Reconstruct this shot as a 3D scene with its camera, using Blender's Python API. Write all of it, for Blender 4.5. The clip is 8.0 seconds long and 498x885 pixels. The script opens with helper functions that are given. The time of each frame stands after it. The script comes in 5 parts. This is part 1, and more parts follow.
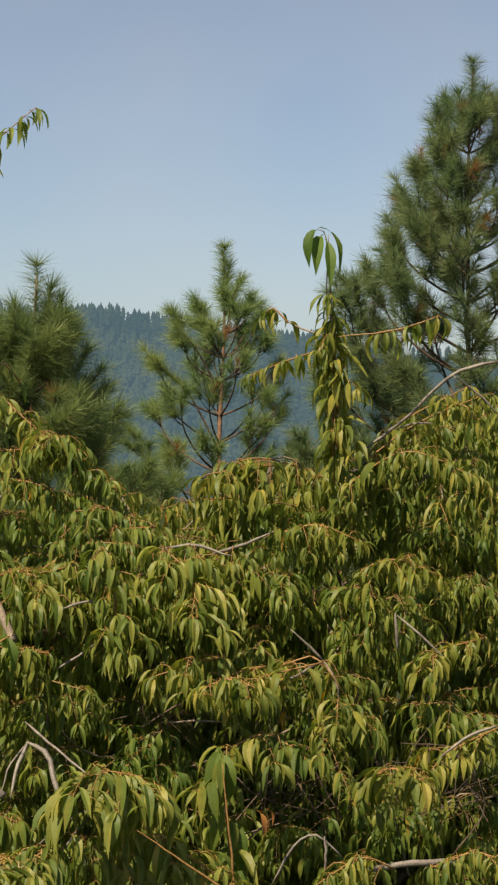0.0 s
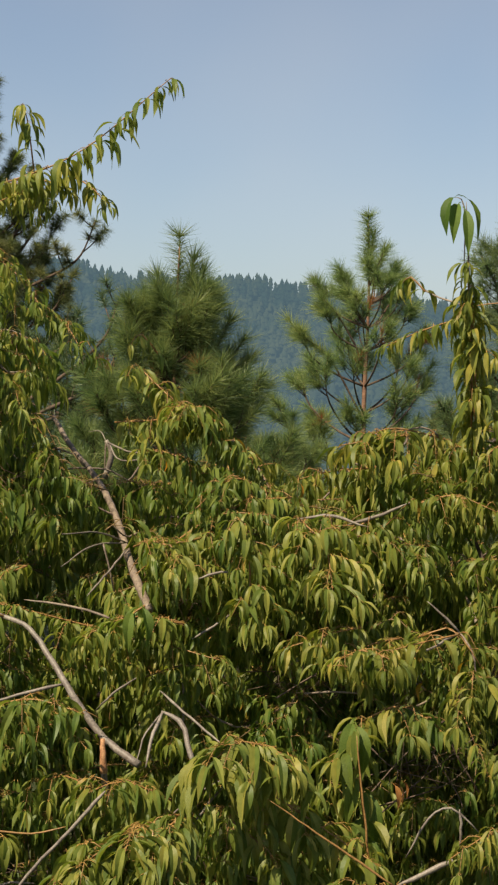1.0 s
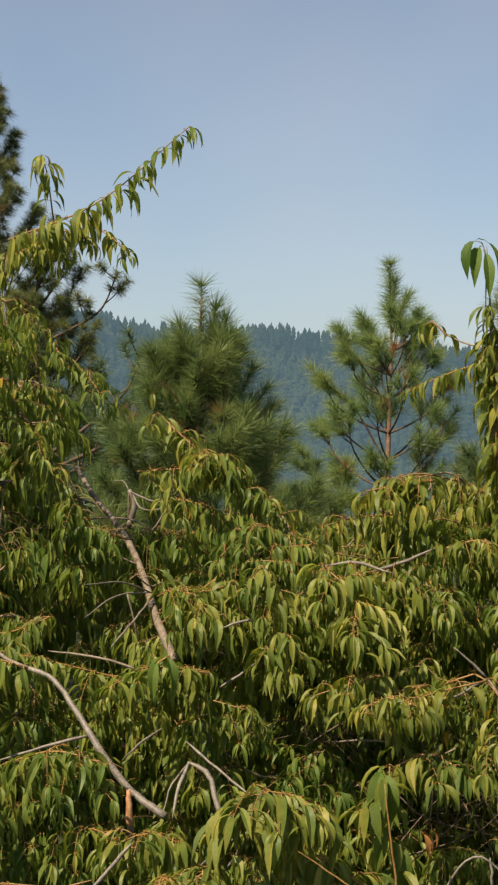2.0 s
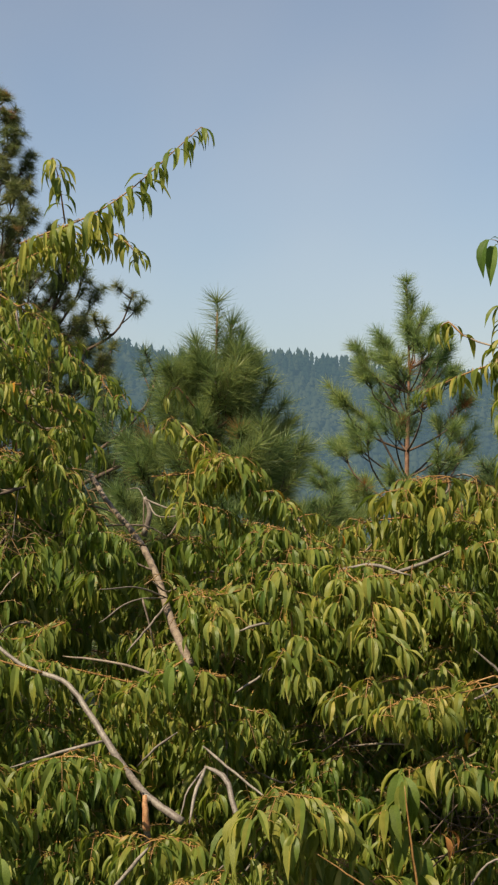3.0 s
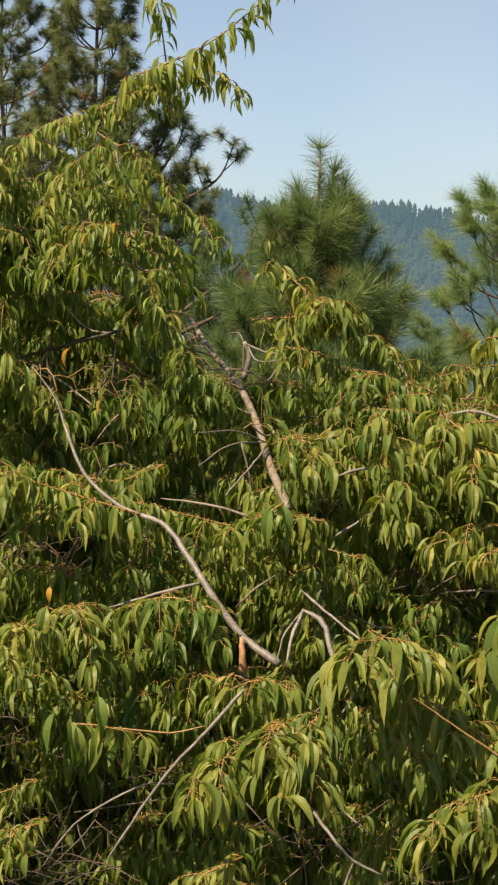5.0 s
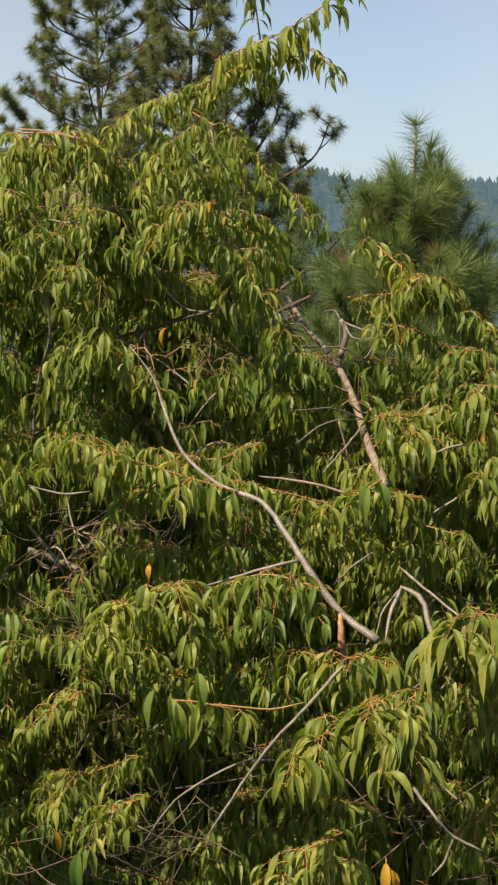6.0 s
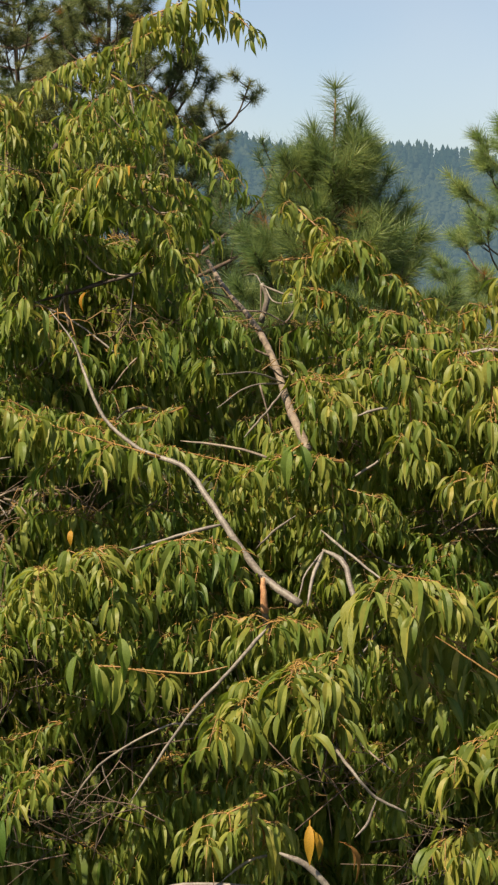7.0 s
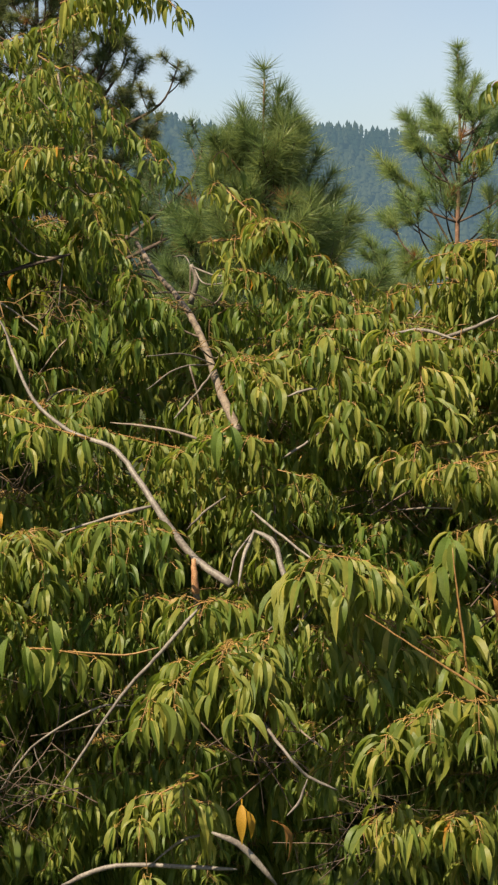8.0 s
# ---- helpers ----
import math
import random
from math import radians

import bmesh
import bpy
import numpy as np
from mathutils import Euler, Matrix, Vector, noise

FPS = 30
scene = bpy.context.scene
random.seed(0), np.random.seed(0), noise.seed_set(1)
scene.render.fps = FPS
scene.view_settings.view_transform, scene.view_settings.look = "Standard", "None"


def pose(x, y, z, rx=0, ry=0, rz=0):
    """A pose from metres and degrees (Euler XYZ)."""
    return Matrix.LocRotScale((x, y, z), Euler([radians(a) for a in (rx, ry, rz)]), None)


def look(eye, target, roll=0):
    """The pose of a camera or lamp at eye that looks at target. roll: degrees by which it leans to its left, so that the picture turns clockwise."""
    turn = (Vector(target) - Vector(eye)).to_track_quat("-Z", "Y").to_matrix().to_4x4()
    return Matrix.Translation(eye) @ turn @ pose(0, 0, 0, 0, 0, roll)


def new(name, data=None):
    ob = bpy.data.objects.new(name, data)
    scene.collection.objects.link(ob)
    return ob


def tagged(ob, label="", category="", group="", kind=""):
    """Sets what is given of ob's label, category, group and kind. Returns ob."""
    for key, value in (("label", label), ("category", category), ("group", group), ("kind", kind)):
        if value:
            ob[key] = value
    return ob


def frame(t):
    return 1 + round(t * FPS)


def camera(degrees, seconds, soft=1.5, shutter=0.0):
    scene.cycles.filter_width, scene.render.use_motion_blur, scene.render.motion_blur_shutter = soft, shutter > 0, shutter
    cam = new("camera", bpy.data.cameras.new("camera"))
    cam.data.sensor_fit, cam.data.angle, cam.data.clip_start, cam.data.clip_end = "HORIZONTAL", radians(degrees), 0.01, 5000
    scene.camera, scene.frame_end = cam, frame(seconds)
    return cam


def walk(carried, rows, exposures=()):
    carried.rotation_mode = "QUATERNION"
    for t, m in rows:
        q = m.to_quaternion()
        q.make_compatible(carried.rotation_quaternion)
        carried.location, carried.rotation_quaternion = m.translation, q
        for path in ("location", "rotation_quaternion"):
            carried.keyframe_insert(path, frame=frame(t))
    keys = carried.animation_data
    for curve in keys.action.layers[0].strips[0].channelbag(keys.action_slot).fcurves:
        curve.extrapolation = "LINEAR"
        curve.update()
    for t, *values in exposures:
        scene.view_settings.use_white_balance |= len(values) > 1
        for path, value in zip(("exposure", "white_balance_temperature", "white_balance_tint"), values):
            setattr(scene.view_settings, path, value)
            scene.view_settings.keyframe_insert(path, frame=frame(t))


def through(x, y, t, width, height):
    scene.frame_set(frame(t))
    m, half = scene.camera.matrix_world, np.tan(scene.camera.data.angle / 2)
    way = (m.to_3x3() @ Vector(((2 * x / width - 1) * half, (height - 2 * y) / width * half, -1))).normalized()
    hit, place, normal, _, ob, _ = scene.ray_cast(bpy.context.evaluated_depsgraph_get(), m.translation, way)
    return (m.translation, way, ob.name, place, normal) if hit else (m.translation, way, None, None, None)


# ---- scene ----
cam = camera(14.7, 8.0, soft=2.3)

PATH = [
    (0, (0.037, 0.171, 2.900), (0.2310, 2.1615, 2.8830), 0.90),
    (0.1, (0.039, 0.170, 2.900), (0.2209, 2.1619, 2.8864), 1.26),
    (0.2, (0.041, 0.169, 2.901), (0.2050, 2.1627, 2.8899), 1.75),
    (0.3, (0.044, 0.169, 2.901), (0.1664, 2.1648, 2.8944), 1.39),
    (0.4, (0.046, 0.168, 2.902), (0.1465, 2.1653, 2.8990), 1.86),
    (0.5, (0.048, 0.167, 2.902), (0.1310, 2.1652, 2.8810), 2.60),
    (0.7, (0.058, 0.177, 2.901), (0.1133, 2.1763, 2.8669), 2.78),
    (1, (0.072, 0.193, 2.900), (0.1140, 2.1919, 2.8500), 0.80),
    (1.2, (0.075, 0.197, 2.902), (0.1093, 2.1963, 2.8457), 0.16),
    (1.5, (0.080, 0.204, 2.904), (0.1220, 2.2029, 2.8540), 0.40),
    (1.7, (0.079, 0.209, 2.900), (0.1112, 2.2088, 2.8733), 0.84),
    (1.9, (0.078, 0.214, 2.896), (0.1062, 2.2142, 2.8856), 0.23),
    (2, (0.078, 0.217, 2.894), (0.0940, 2.2169, 2.8950), -0.00),
    (2.2, (0.069, 0.178, 2.888), (0.0520, 2.1779, 2.8960), -0.00),
    (2.5, (0.077, 0.216, 2.864), (0.0464, 2.2161, 2.8832), -0.13),
    (2.8, (0.085, 0.255, 2.841), (0.0682, 2.2546, 2.8694), -0.40),
    (3.05, (0.092, 0.287, 2.821), (0.0918, 2.2868, 2.8483), -0.61),
    (3.3, (0.099, 0.319, 2.801), (0.1070, 2.3190, 2.8110), -0.70),
    (3.5, (0.083, 0.306, 2.807), (0.1000, 2.3054, 2.7610), 2.30),
    (3.6, (0.084, 0.309, 2.806), (0.1031, 2.3079, 2.7555), 2.00),
    (3.7, (0.085, 0.311, 2.806), (0.0954, 2.3107, 2.7619), 1.65),
    (3.8, (0.087, 0.314, 2.805), (0.0819, 2.3131, 2.7535), 2.36),
    (3.9, (0.088, 0.316, 2.805), (0.0794, 2.3144, 2.7155), 2.23),
    (4, (0.089, 0.319, 2.804), (0.0730, 2.3153, 2.6840), 1.30),
    (4.2, (0.089, 0.321, 2.804), (0.0561, 2.3158, 2.6696), 0.76),
    (4.5, (0.090, 0.323, 2.803), (0.0250, 2.3184, 2.6840), 0.60),
    (4.7, (0.090, 0.326, 2.803), (0.0141, 2.3196, 2.6643), 0.22),
    (5, (0.089, 0.330, 2.803), (-0.0190, 2.3232, 2.6780), 0.00),
    (5.2, (0.089, 0.328, 2.802), (-0.0396, 2.3196, 2.6724), -0.10),
    (5.5, (0.090, 0.325, 2.800), (-0.0746, 2.3136, 2.6651), -0.27),
    (5.8, (0.091, 0.322, 2.799), (-0.1064, 2.3073, 2.6581), -0.48),
    (6.1, (0.092, 0.319, 2.797), (-0.1188, 2.3024, 2.6488), -0.69),
    (6.3, (0.092, 0.317, 2.796), (-0.1080, 2.3009, 2.6400), -0.80),
    (6.5, (0.093, 0.313, 2.800), (-0.0870, 2.2980, 2.6350), -0.90),
    (7, (0.090, 0.327, 2.797), (-0.0380, 2.3145, 2.6140), -0.80),
    (7.2, (0.090, 0.328, 2.799), (-0.0176, 2.3157, 2.6071), -0.90),
    (7.5, (0.090, 0.329, 2.801), (0.0100, 2.3171, 2.5980), -1.10),
    (8, (0.096, 0.319, 2.796), (0.0380, 2.3078, 2.5930), -1.00),
]
walk(cam, [(t, look(eye, target, roll)) for t, eye, target, roll in PATH], exposures=((0,0.20),(2,0.25),(3.5,0.24),(4,0.30),(4.5,0.52),(5,0.54),(8,0.50)))

# ---- light ----
SUN_AZ, SUN_EL = radians(-136), radians(54)
world = bpy.data.worlds.new("sky")
scene.world = world
world.use_nodes = True
wn = world.node_tree.nodes
sky = wn.new("ShaderNodeTexSky")
sky.sky_type = "NISHITA"
sky.sun_disc = False
sky.sun_elevation, sky.sun_rotation = SUN_EL, SUN_AZ
sky.altitude, sky.air_density, sky.dust_density, sky.ozone_density = 600, 1.0, 1.0, 3.0
wn["Background"].inputs["Strength"].default_value = 0.088
haze = wn.new("ShaderNodeHueSaturation")
haze.inputs["Hue"].default_value = 0.500
# thin high cloud: the blue grows paler in broad soft drifts
where = wn.new("ShaderNodeTexCoord")
drift = wn.new("ShaderNodeTexNoise")
drift.inputs["Scale"].default_value, drift.inputs["Detail"].default_value = 3.5, 3.0
paler = wn.new("ShaderNodeMapRange")
for slot, value in (("From Min", 0.35), ("From Max", 0.65), ("To Min", 0.82), ("To Max", 0.52)):
    paler.inputs[slot].default_value = value
world.node_tree.links.new(where.outputs["Generated"], drift.inputs["Vector"])
world.node_tree.links.new(drift.outputs["Fac"], paler.inputs["Value"])
world.node_tree.links.new(paler.outputs["Result"], haze.inputs["Saturation"])
world.node_tree.links.new(sky.outputs[0], haze.inputs["Color"])
world.node_tree.links.new(haze.outputs[0], wn["Background"].inputs["Color"])
sun = new("sun", bpy.data.lights.new("sun", "SUN"))
sun.data.energy, sun.data.angle, sun.data.color = 6.2, radians(1.0), (1.0, 0.86, 0.63)
sun_way = Vector((math.sin(SUN_AZ) * math.cos(SUN_EL), math.cos(SUN_AZ) * math.cos(SUN_EL), math.sin(SUN_EL)))
sun.matrix_world = look(sun_way * 40, (0, 0, 0))


# ---- materials ----
class Nodes:
    def __init__(self, name):
        self.mat = bpy.data.materials.new(name)
        self.mat.use_nodes = True
        self.tree = self.mat.node_tree
        self.bsdf = self.tree.nodes["Principled BSDF"]
        self.out = self.tree.nodes["Material Output"]

    def add(self, kind, **values):
        node = self.tree.nodes.new(kind)
        for key, value in values.items():
            node.inputs[key.replace("_", " ")].default_value = value
        return node

    def link(self, a, b):
        self.tree.links.new(a, b)

    def noise(self, scale, detail=4.0, rough=0.6, space="Object"):
        coord = self.tree.nodes.new("ShaderNodeTexCoord")
        tex = self.add("ShaderNodeTexNoise", Scale=scale, Detail=detail, Roughness=rough)
        self.link(coord.outputs[space], tex.inputs["Vector"])
        return tex

    def ramp(self, source, *stops):
        node = self.tree.nodes.new("ShaderNodeValToRGB")
        node.color_ramp.elements.remove(node.color_ramp.elements[1])
        for n, (at, colour) in enumerate(stops):
            e = node.color_ramp.elements[0] if n == 0 else node.color_ramp.elements.new(at)
            e.position, e.color = at, (*colour, 1)
        self.link(source, node.inputs["Fac"])
        return node

    def mix(self, a, b, factor, blend="MIX"):
        node = self.tree.nodes.new("ShaderNodeMix")
        node.data_type, node.blend_type = "RGBA", blend
        for value, slot in ((factor, 0), (a, 6), (b, 7)):
            if hasattr(value, "is_linked"):
                self.link(value, node.inputs[slot])
            else:
                node.inputs[slot].default_value = value if slot == 0 else (*value, 1)
        return node.outputs[2]

    def bump(self, height, strength, distance):
        node = self.add("ShaderNodeBump", Strength=strength, Distance=distance)
        self.link(height, node.inputs["Height"])
        self.link(node.outputs[0], self.bsdf.inputs["Normal"])


def leaf_material(name, single, tones, gloss=0.45, through=0.46):
    """Leaf blade: hue by leaf, veins and blotches as fine relief, some light shining through."""
    m = Nodes(name)
    if single:
        rnd = m.tree.nodes.new("ShaderNodeObjectInfo").outputs["Random"]
    else:
        rnd = m.tree.nodes.new("ShaderNodeNewGeometry").outputs["Random Per Island"]
    tone = m.ramp(rnd, *tones)
    blotch = m.noise(38.0, 5.0)
    shade = m.ramp(blotch.outputs["Fac"], (0.30, (0.72, 0.76, 0.70)), (0.70, (1.12, 1.08, 1.05)))
    place = m.add("ShaderNodeTexNoise", Scale=3.2, Detail=3.0, Roughness=0.6)
    m.link(m.tree.nodes.new("ShaderNodeNewGeometry").outputs["Position"], place.inputs["Vector"])
    ripe = m.ramp(place.outputs["Fac"], (0.38, (0.78, 0.92, 0.90)), (0.52, (1.06, 1.06, 1.0)), (0.66, (1.36, 1.32, 1.45)))
    tone = m.mix(tone.outputs[0], ripe.outputs[0], 1.0, "MULTIPLY")
    colour = m.mix(tone, shade.outputs[0], 1.0, "MULTIPLY")
    m.link(colour, m.bsdf.inputs["Base Color"])
    m.bsdf.inputs["Roughness"].default_value = gloss
    m.bsdf.inputs["Specular IOR Level"].default_value = 0.31
    m.bump(m.noise(160.0, 3.0).outputs["Fac"], 0.35, 0.002)
    glow = m.add("ShaderNodeBsdfTranslucent")
    warm = m.mix(colour, (1.06, 1.14, 0.58), 1.0, "MULTIPLY")
    m.link(warm, glow.inputs["Color"])
    both = m.add("ShaderNodeMixShader", Fac=through)
    m.link(m.bsdf.outputs[0], both.inputs[1])
    m.link(glow.outputs[0], both.inputs[2])
    m.link(both.outputs[0], m.out.inputs["Surface"])
    return m.mat


def bark_material(name, dark, light, scale, rough=0.8, relief=0.004):
    m = Nodes(name)
    coarse, fine = m.noise(scale, 6.0), m.noise(scale * 7, 4.0)
    tone = m.ramp(coarse.outputs["Fac"], (0.32, dark), (0.66, light))
    speck = m.ramp(fine.outputs["Fac"], (0.35, (0.6, 0.6, 0.6)), (0.65, (1.15, 1.15, 1.15)))
    m.link(m.mix(tone.outputs[0], speck.outputs[0], 1.0, "MULTIPLY"), m.bsdf.inputs["Base Color"])
    m.bsdf.inputs["Roughness"].default_value = rough
    m.bump(coarse.outputs["Fac"], 0.6, relief)
    return m.mat


GREENS = ((0.0, (0.112, 0.165, 0.032)), (0.5, (0.180, 0.215, 0.041)), (0.9, (0.270, 0.278, 0.056)), (0.996, (0.335, 0.315, 0.070)), (0.9995, (0.45, 0.20, 0.02)))
YELLOWER = tuple((at, (r * 1.03, g * 0.98, b * 0.95)) for at, (r, g, b) in GREENS)
OUTER = tuple((at, (r * 1.15, g * 1.09, b * 1.12)) for at, (r, g, b) in GREENS)
LATE_OUTER = tuple((at, (r * 1.12, g * 1.06, b * 1.06)) for at, (r, g, b) in YELLOWER)
INNER = tuple((at, (r * 0.99, g * 1.02, b * 0.98)) for at, (r, g, b) in GREENS)
LATE_INNER = tuple((at, (r * 0.92, g * 0.98, b * 0.95)) for at, (r, g, b) in YELLOWER)
# outer leaves are yellower and also painted lighter, as sunlit; inner ones stay deeper
LEAVES = [leaf_material("outer_cherry_leaf", False, OUTER), leaf_material("cherry_leaf_single", True, OUTER[:-1]), leaf_material("inner_cherry_leaf", False, INNER)]
LATE_LEAVES = [leaf_material("late_outer_leaf", False, LATE_OUTER), leaf_material("late_leaf_single", True, LATE_OUTER[:-1]), leaf_material("late_inner_leaf", False, LATE_INNER)]
YOUNG_LEAF = leaf_material("young_shoot_leaf", True, ((0.0, (0.12, 0.18, 0.032)), (1.0, (0.19, 0.245, 0.045))), 0.5, 0.45)
YELLOW_LEAF = leaf_material("yellowed_leaf", True, ((0.0, (0.42, 0.20, 0.02)), (1.0, (0.48, 0.27, 0.03))))
DRY_LEAF = leaf_material("withered_leaf", True, ((0.0, (0.20, 0.085, 0.022)), (1.0, (0.32, 0.15, 0.04))), 0.75, 0.15)
PETIOLE = bark_material("petiole", (0.33, 0.195, 0.045), (0.43, 0.27, 0.075), 30, 0.5, 0.0005)
FINE_TWIG = bark_material("fine_twig", (0.15, 0.095, 0.036), (0.26, 0.16, 0.06), 25, 0.6, 0.0008)
TWIG = bark_material("young_twig", (0.25, 0.13, 0.04), (0.38, 0.205, 0.065), 25, 0.5, 0.0008)
BARK = bark_material("cherry_bark", (0.15, 0.108, 0.084), (0.30, 0.235, 0.17), 28, 0.65, 0.002)
GREY = bark_material("grey_bark", (0.13, 0.10, 0.086), (0.29, 0.25, 0.20), 30, 0.55, 0.0015)
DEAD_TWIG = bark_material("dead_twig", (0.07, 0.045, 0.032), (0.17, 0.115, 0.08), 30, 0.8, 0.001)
DARK = bark_material("dark_bark", (0.045, 0.030, 0.024), (0.12, 0.085, 0.065), 22, 0.8, 0.004)
SPLIT = bark_material("split_wood", (0.30, 0.12, 0.05), (0.55, 0.30, 0.14), 40, 0.7, 0.003)
PINE_BARK = bark_material("pine_bark", (0.13, 0.065, 0.04), (0.34, 0.19, 0.12), 18, 0.9, 0.01)
DARK_PINE_BARK = bark_material("dark_pine_bark", (0.05, 0.034, 0.026), (0.13, 0.08, 0.055), 18, 0.9, 0.01)
PINE_TWIG = bark_material("pine_twig", (0.06, 0.042, 0.032), (0.15, 0.095, 0.06), 18, 0.9, 0.003)
BARKS = {"bark": BARK, "grey": GREY, "dark": DARK, "split": SPLIT, "twig": TWIG}


def needle_material(name, tones):
    m = Nodes(name)
    rnd = m.tree.nodes.new("ShaderNodeNewGeometry").outputs["Random Per Island"]
    tone = m.ramp(rnd, *tones)
    patch = m.ramp(m.noise(1.8, 3.0).outputs["Fac"], (0.35, (0.75, 0.85, 0.8)), (0.65, (1.2, 1.1, 1.0)))
    colour = m.mix(tone.outputs[0], patch.outputs[0], 1.0, "MULTIPLY")
    m.link(colour, m.bsdf.inputs["Base Color"])
    m.bsdf.inputs["Roughness"].default_value = 0.45
    glow = m.add("ShaderNodeBsdfTranslucent")
    m.link(colour, glow.inputs["Color"])
    both = m.add("ShaderNodeMixShader", Fac=0.45)
    m.link(m.bsdf.outputs[0], both.inputs[1])
    m.link(glow.outputs[0], both.inputs[2])
    m.link(both.outputs[0], m.out.inputs["Surface"])
    return m.mat


NEEDLES = needle_material("pine_needles", ((0.0, (0.090, 0.150, 0.060)), (0.5, (0.180, 0.245, 0.080)), (1.0, (0.320, 0.370, 0.115))))
DARK_NEEDLES = needle_material("dark_pine_needles", ((0.0, (0.095, 0.160, 0.078)), (0.5, (0.175, 0.240, 0.102)), (1.0, (0.300, 0.350, 0.135))))
# the low pine's shade is put into this darker needle colour
SHADE_DARK_NEEDLES = needle_material("shade_dark_needles", ((0.0, (0.050, 0.100, 0.045)), (0.5, (0.100, 0.155, 0.060)), (1.0, (0.190, 0.235, 0.080))))
OLIVE_NEEDLES = needle_material("olive_pine_needles", ((0.0, (0.070, 0.105, 0.040)), (0.5, (0.150, 0.180, 0.060)), (1.0, (0.280, 0.285, 0.092))))
FRESH_NEEDLES = needle_material("yellow_green_needles", ((0.0, (0.125, 0.205, 0.080)), (0.5, (0.240, 0.325, 0.110)), (1.0, (0.390, 0.450, 0.150))))
DEAD_NEEDLES = needle_material("dead_pine_needles", ((0.0, (0.26, 0.10, 0.03)), (1.0, (0.42, 0.20, 0.07))))


def ground_material():
    m = Nodes("grassy_ground")
    big, small = m.noise(0.15, 6.0), m.noise(9.0, 6.0)
    # tones kept dark so ground glimpsed through the leaves looks shaded
    a = m.ramp(big.outputs["Fac"], (0.35, (0.030, 0.042, 0.016)), (0.65, (0.065, 0.070, 0.028)))
    b = m.ramp(small.outputs["Fac"], (0.35, (0.5, 0.5, 0.5)), (0.65, (1.2, 1.2, 1.2)))
    m.link(m.mix(a.outputs[0], b.outputs[0], 1.0, "MULTIPLY"), m.bsdf.inputs["Base Color"])
    m.bsdf.inputs["Roughness"].default_value = 0.95
    m.bsdf.inputs["Specular IOR Level"].default_value = 0.1
    m.bump(small.outputs["Fac"], 0.8, 0.04)
    return m.mat


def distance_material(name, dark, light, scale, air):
    """Far woodland, with the glow of two kilometres of hazy air added as emission."""
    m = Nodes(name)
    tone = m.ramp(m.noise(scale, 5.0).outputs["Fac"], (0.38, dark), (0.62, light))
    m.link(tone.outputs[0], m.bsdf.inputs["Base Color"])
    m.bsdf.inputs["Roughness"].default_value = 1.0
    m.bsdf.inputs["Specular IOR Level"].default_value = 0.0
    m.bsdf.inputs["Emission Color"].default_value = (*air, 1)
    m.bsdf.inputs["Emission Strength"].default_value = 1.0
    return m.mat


GROUND = ground_material()
# blue haze put into the far materials as their own glow
HAZE_GLOW = (0.064, 0.103, 0.126)
FAR_WOOD = distance_material("far_woodland", (0.008, 0.014, 0.010), (0.026, 0.031, 0.017), 0.010, HAZE_GLOW)
FAR_SLOPE = distance_material("far_slope", (0.008, 0.014, 0.010), (0.026, 0.031, 0.017), 0.006, HAZE_GLOW)


# ---- building ----
def mesh_of(name, verts, faces, material, smooth=True):
    me = bpy.data.meshes.new(name)
    me.from_pydata([tuple(v) for v in verts], [], [tuple(f) for f in faces])
    me.materials.append(material)
    if smooth:
        me.polygons.foreach_set("use_smooth", [True] * len(me.polygons))
    return me


def mesh_arrays(name, verts, loops, sizes, materials, index=None):
    """A mesh from arrays: vertices, corner list, corners to a face."""
    me = bpy.data.meshes.new(name)
    me.vertices.add(len(verts))
    me.vertices.foreach_set("co", np.asarray(verts, np.float32).ravel())
    me.loops.add(len(loops))
    me.loops.foreach_set("vertex_index", np.asarray(loops, np.int32))
    me.polygons.add(len(sizes))
    me.polygons.foreach_set("loop_start", np.concatenate([[0], np.cumsum(sizes)[:-1]]).astype(np.int32))
    for material in materials:
        me.materials.append(material)
    if index is not None:
        me.polygons.foreach_set("material_index", np.asarray(index, np.int32))
    me.update(calc_edges=True)
    me.polygons.foreach_set("use_smooth", np.ones(len(sizes), bool))
    return me


def part(name, me, parent, label=""):
    ob = new(name, me)
    ob.parent = parent
    return tagged(ob, label) if label else ob


def thing(name, label, category, group=""):
    ob = new(name)
    ob.empty_display_size = 0.2
    return tagged(ob, label, category, group)


def glide(points, n):
    """n places along a smooth curve through the points."""
    p = np.array(points, float)
    p = np.vstack([2 * p[0] - p[1], p, 2 * p[-1] - p[-2]])
    s = np.linspace(0, len(points) - 1, n)
    k = np.minimum(s.astype(int), len(points) - 2)
    u = (s - k)[:, None]
    a, b, c, d = p[k], p[k + 1], p[k + 2], p[k + 3]
    return 0.5 * (2 * b + (c - a) * u + (2 * a - 5 * b + 4 * c - d) * u**2 + (3 * b - a - 3 * c + d) * u**3)


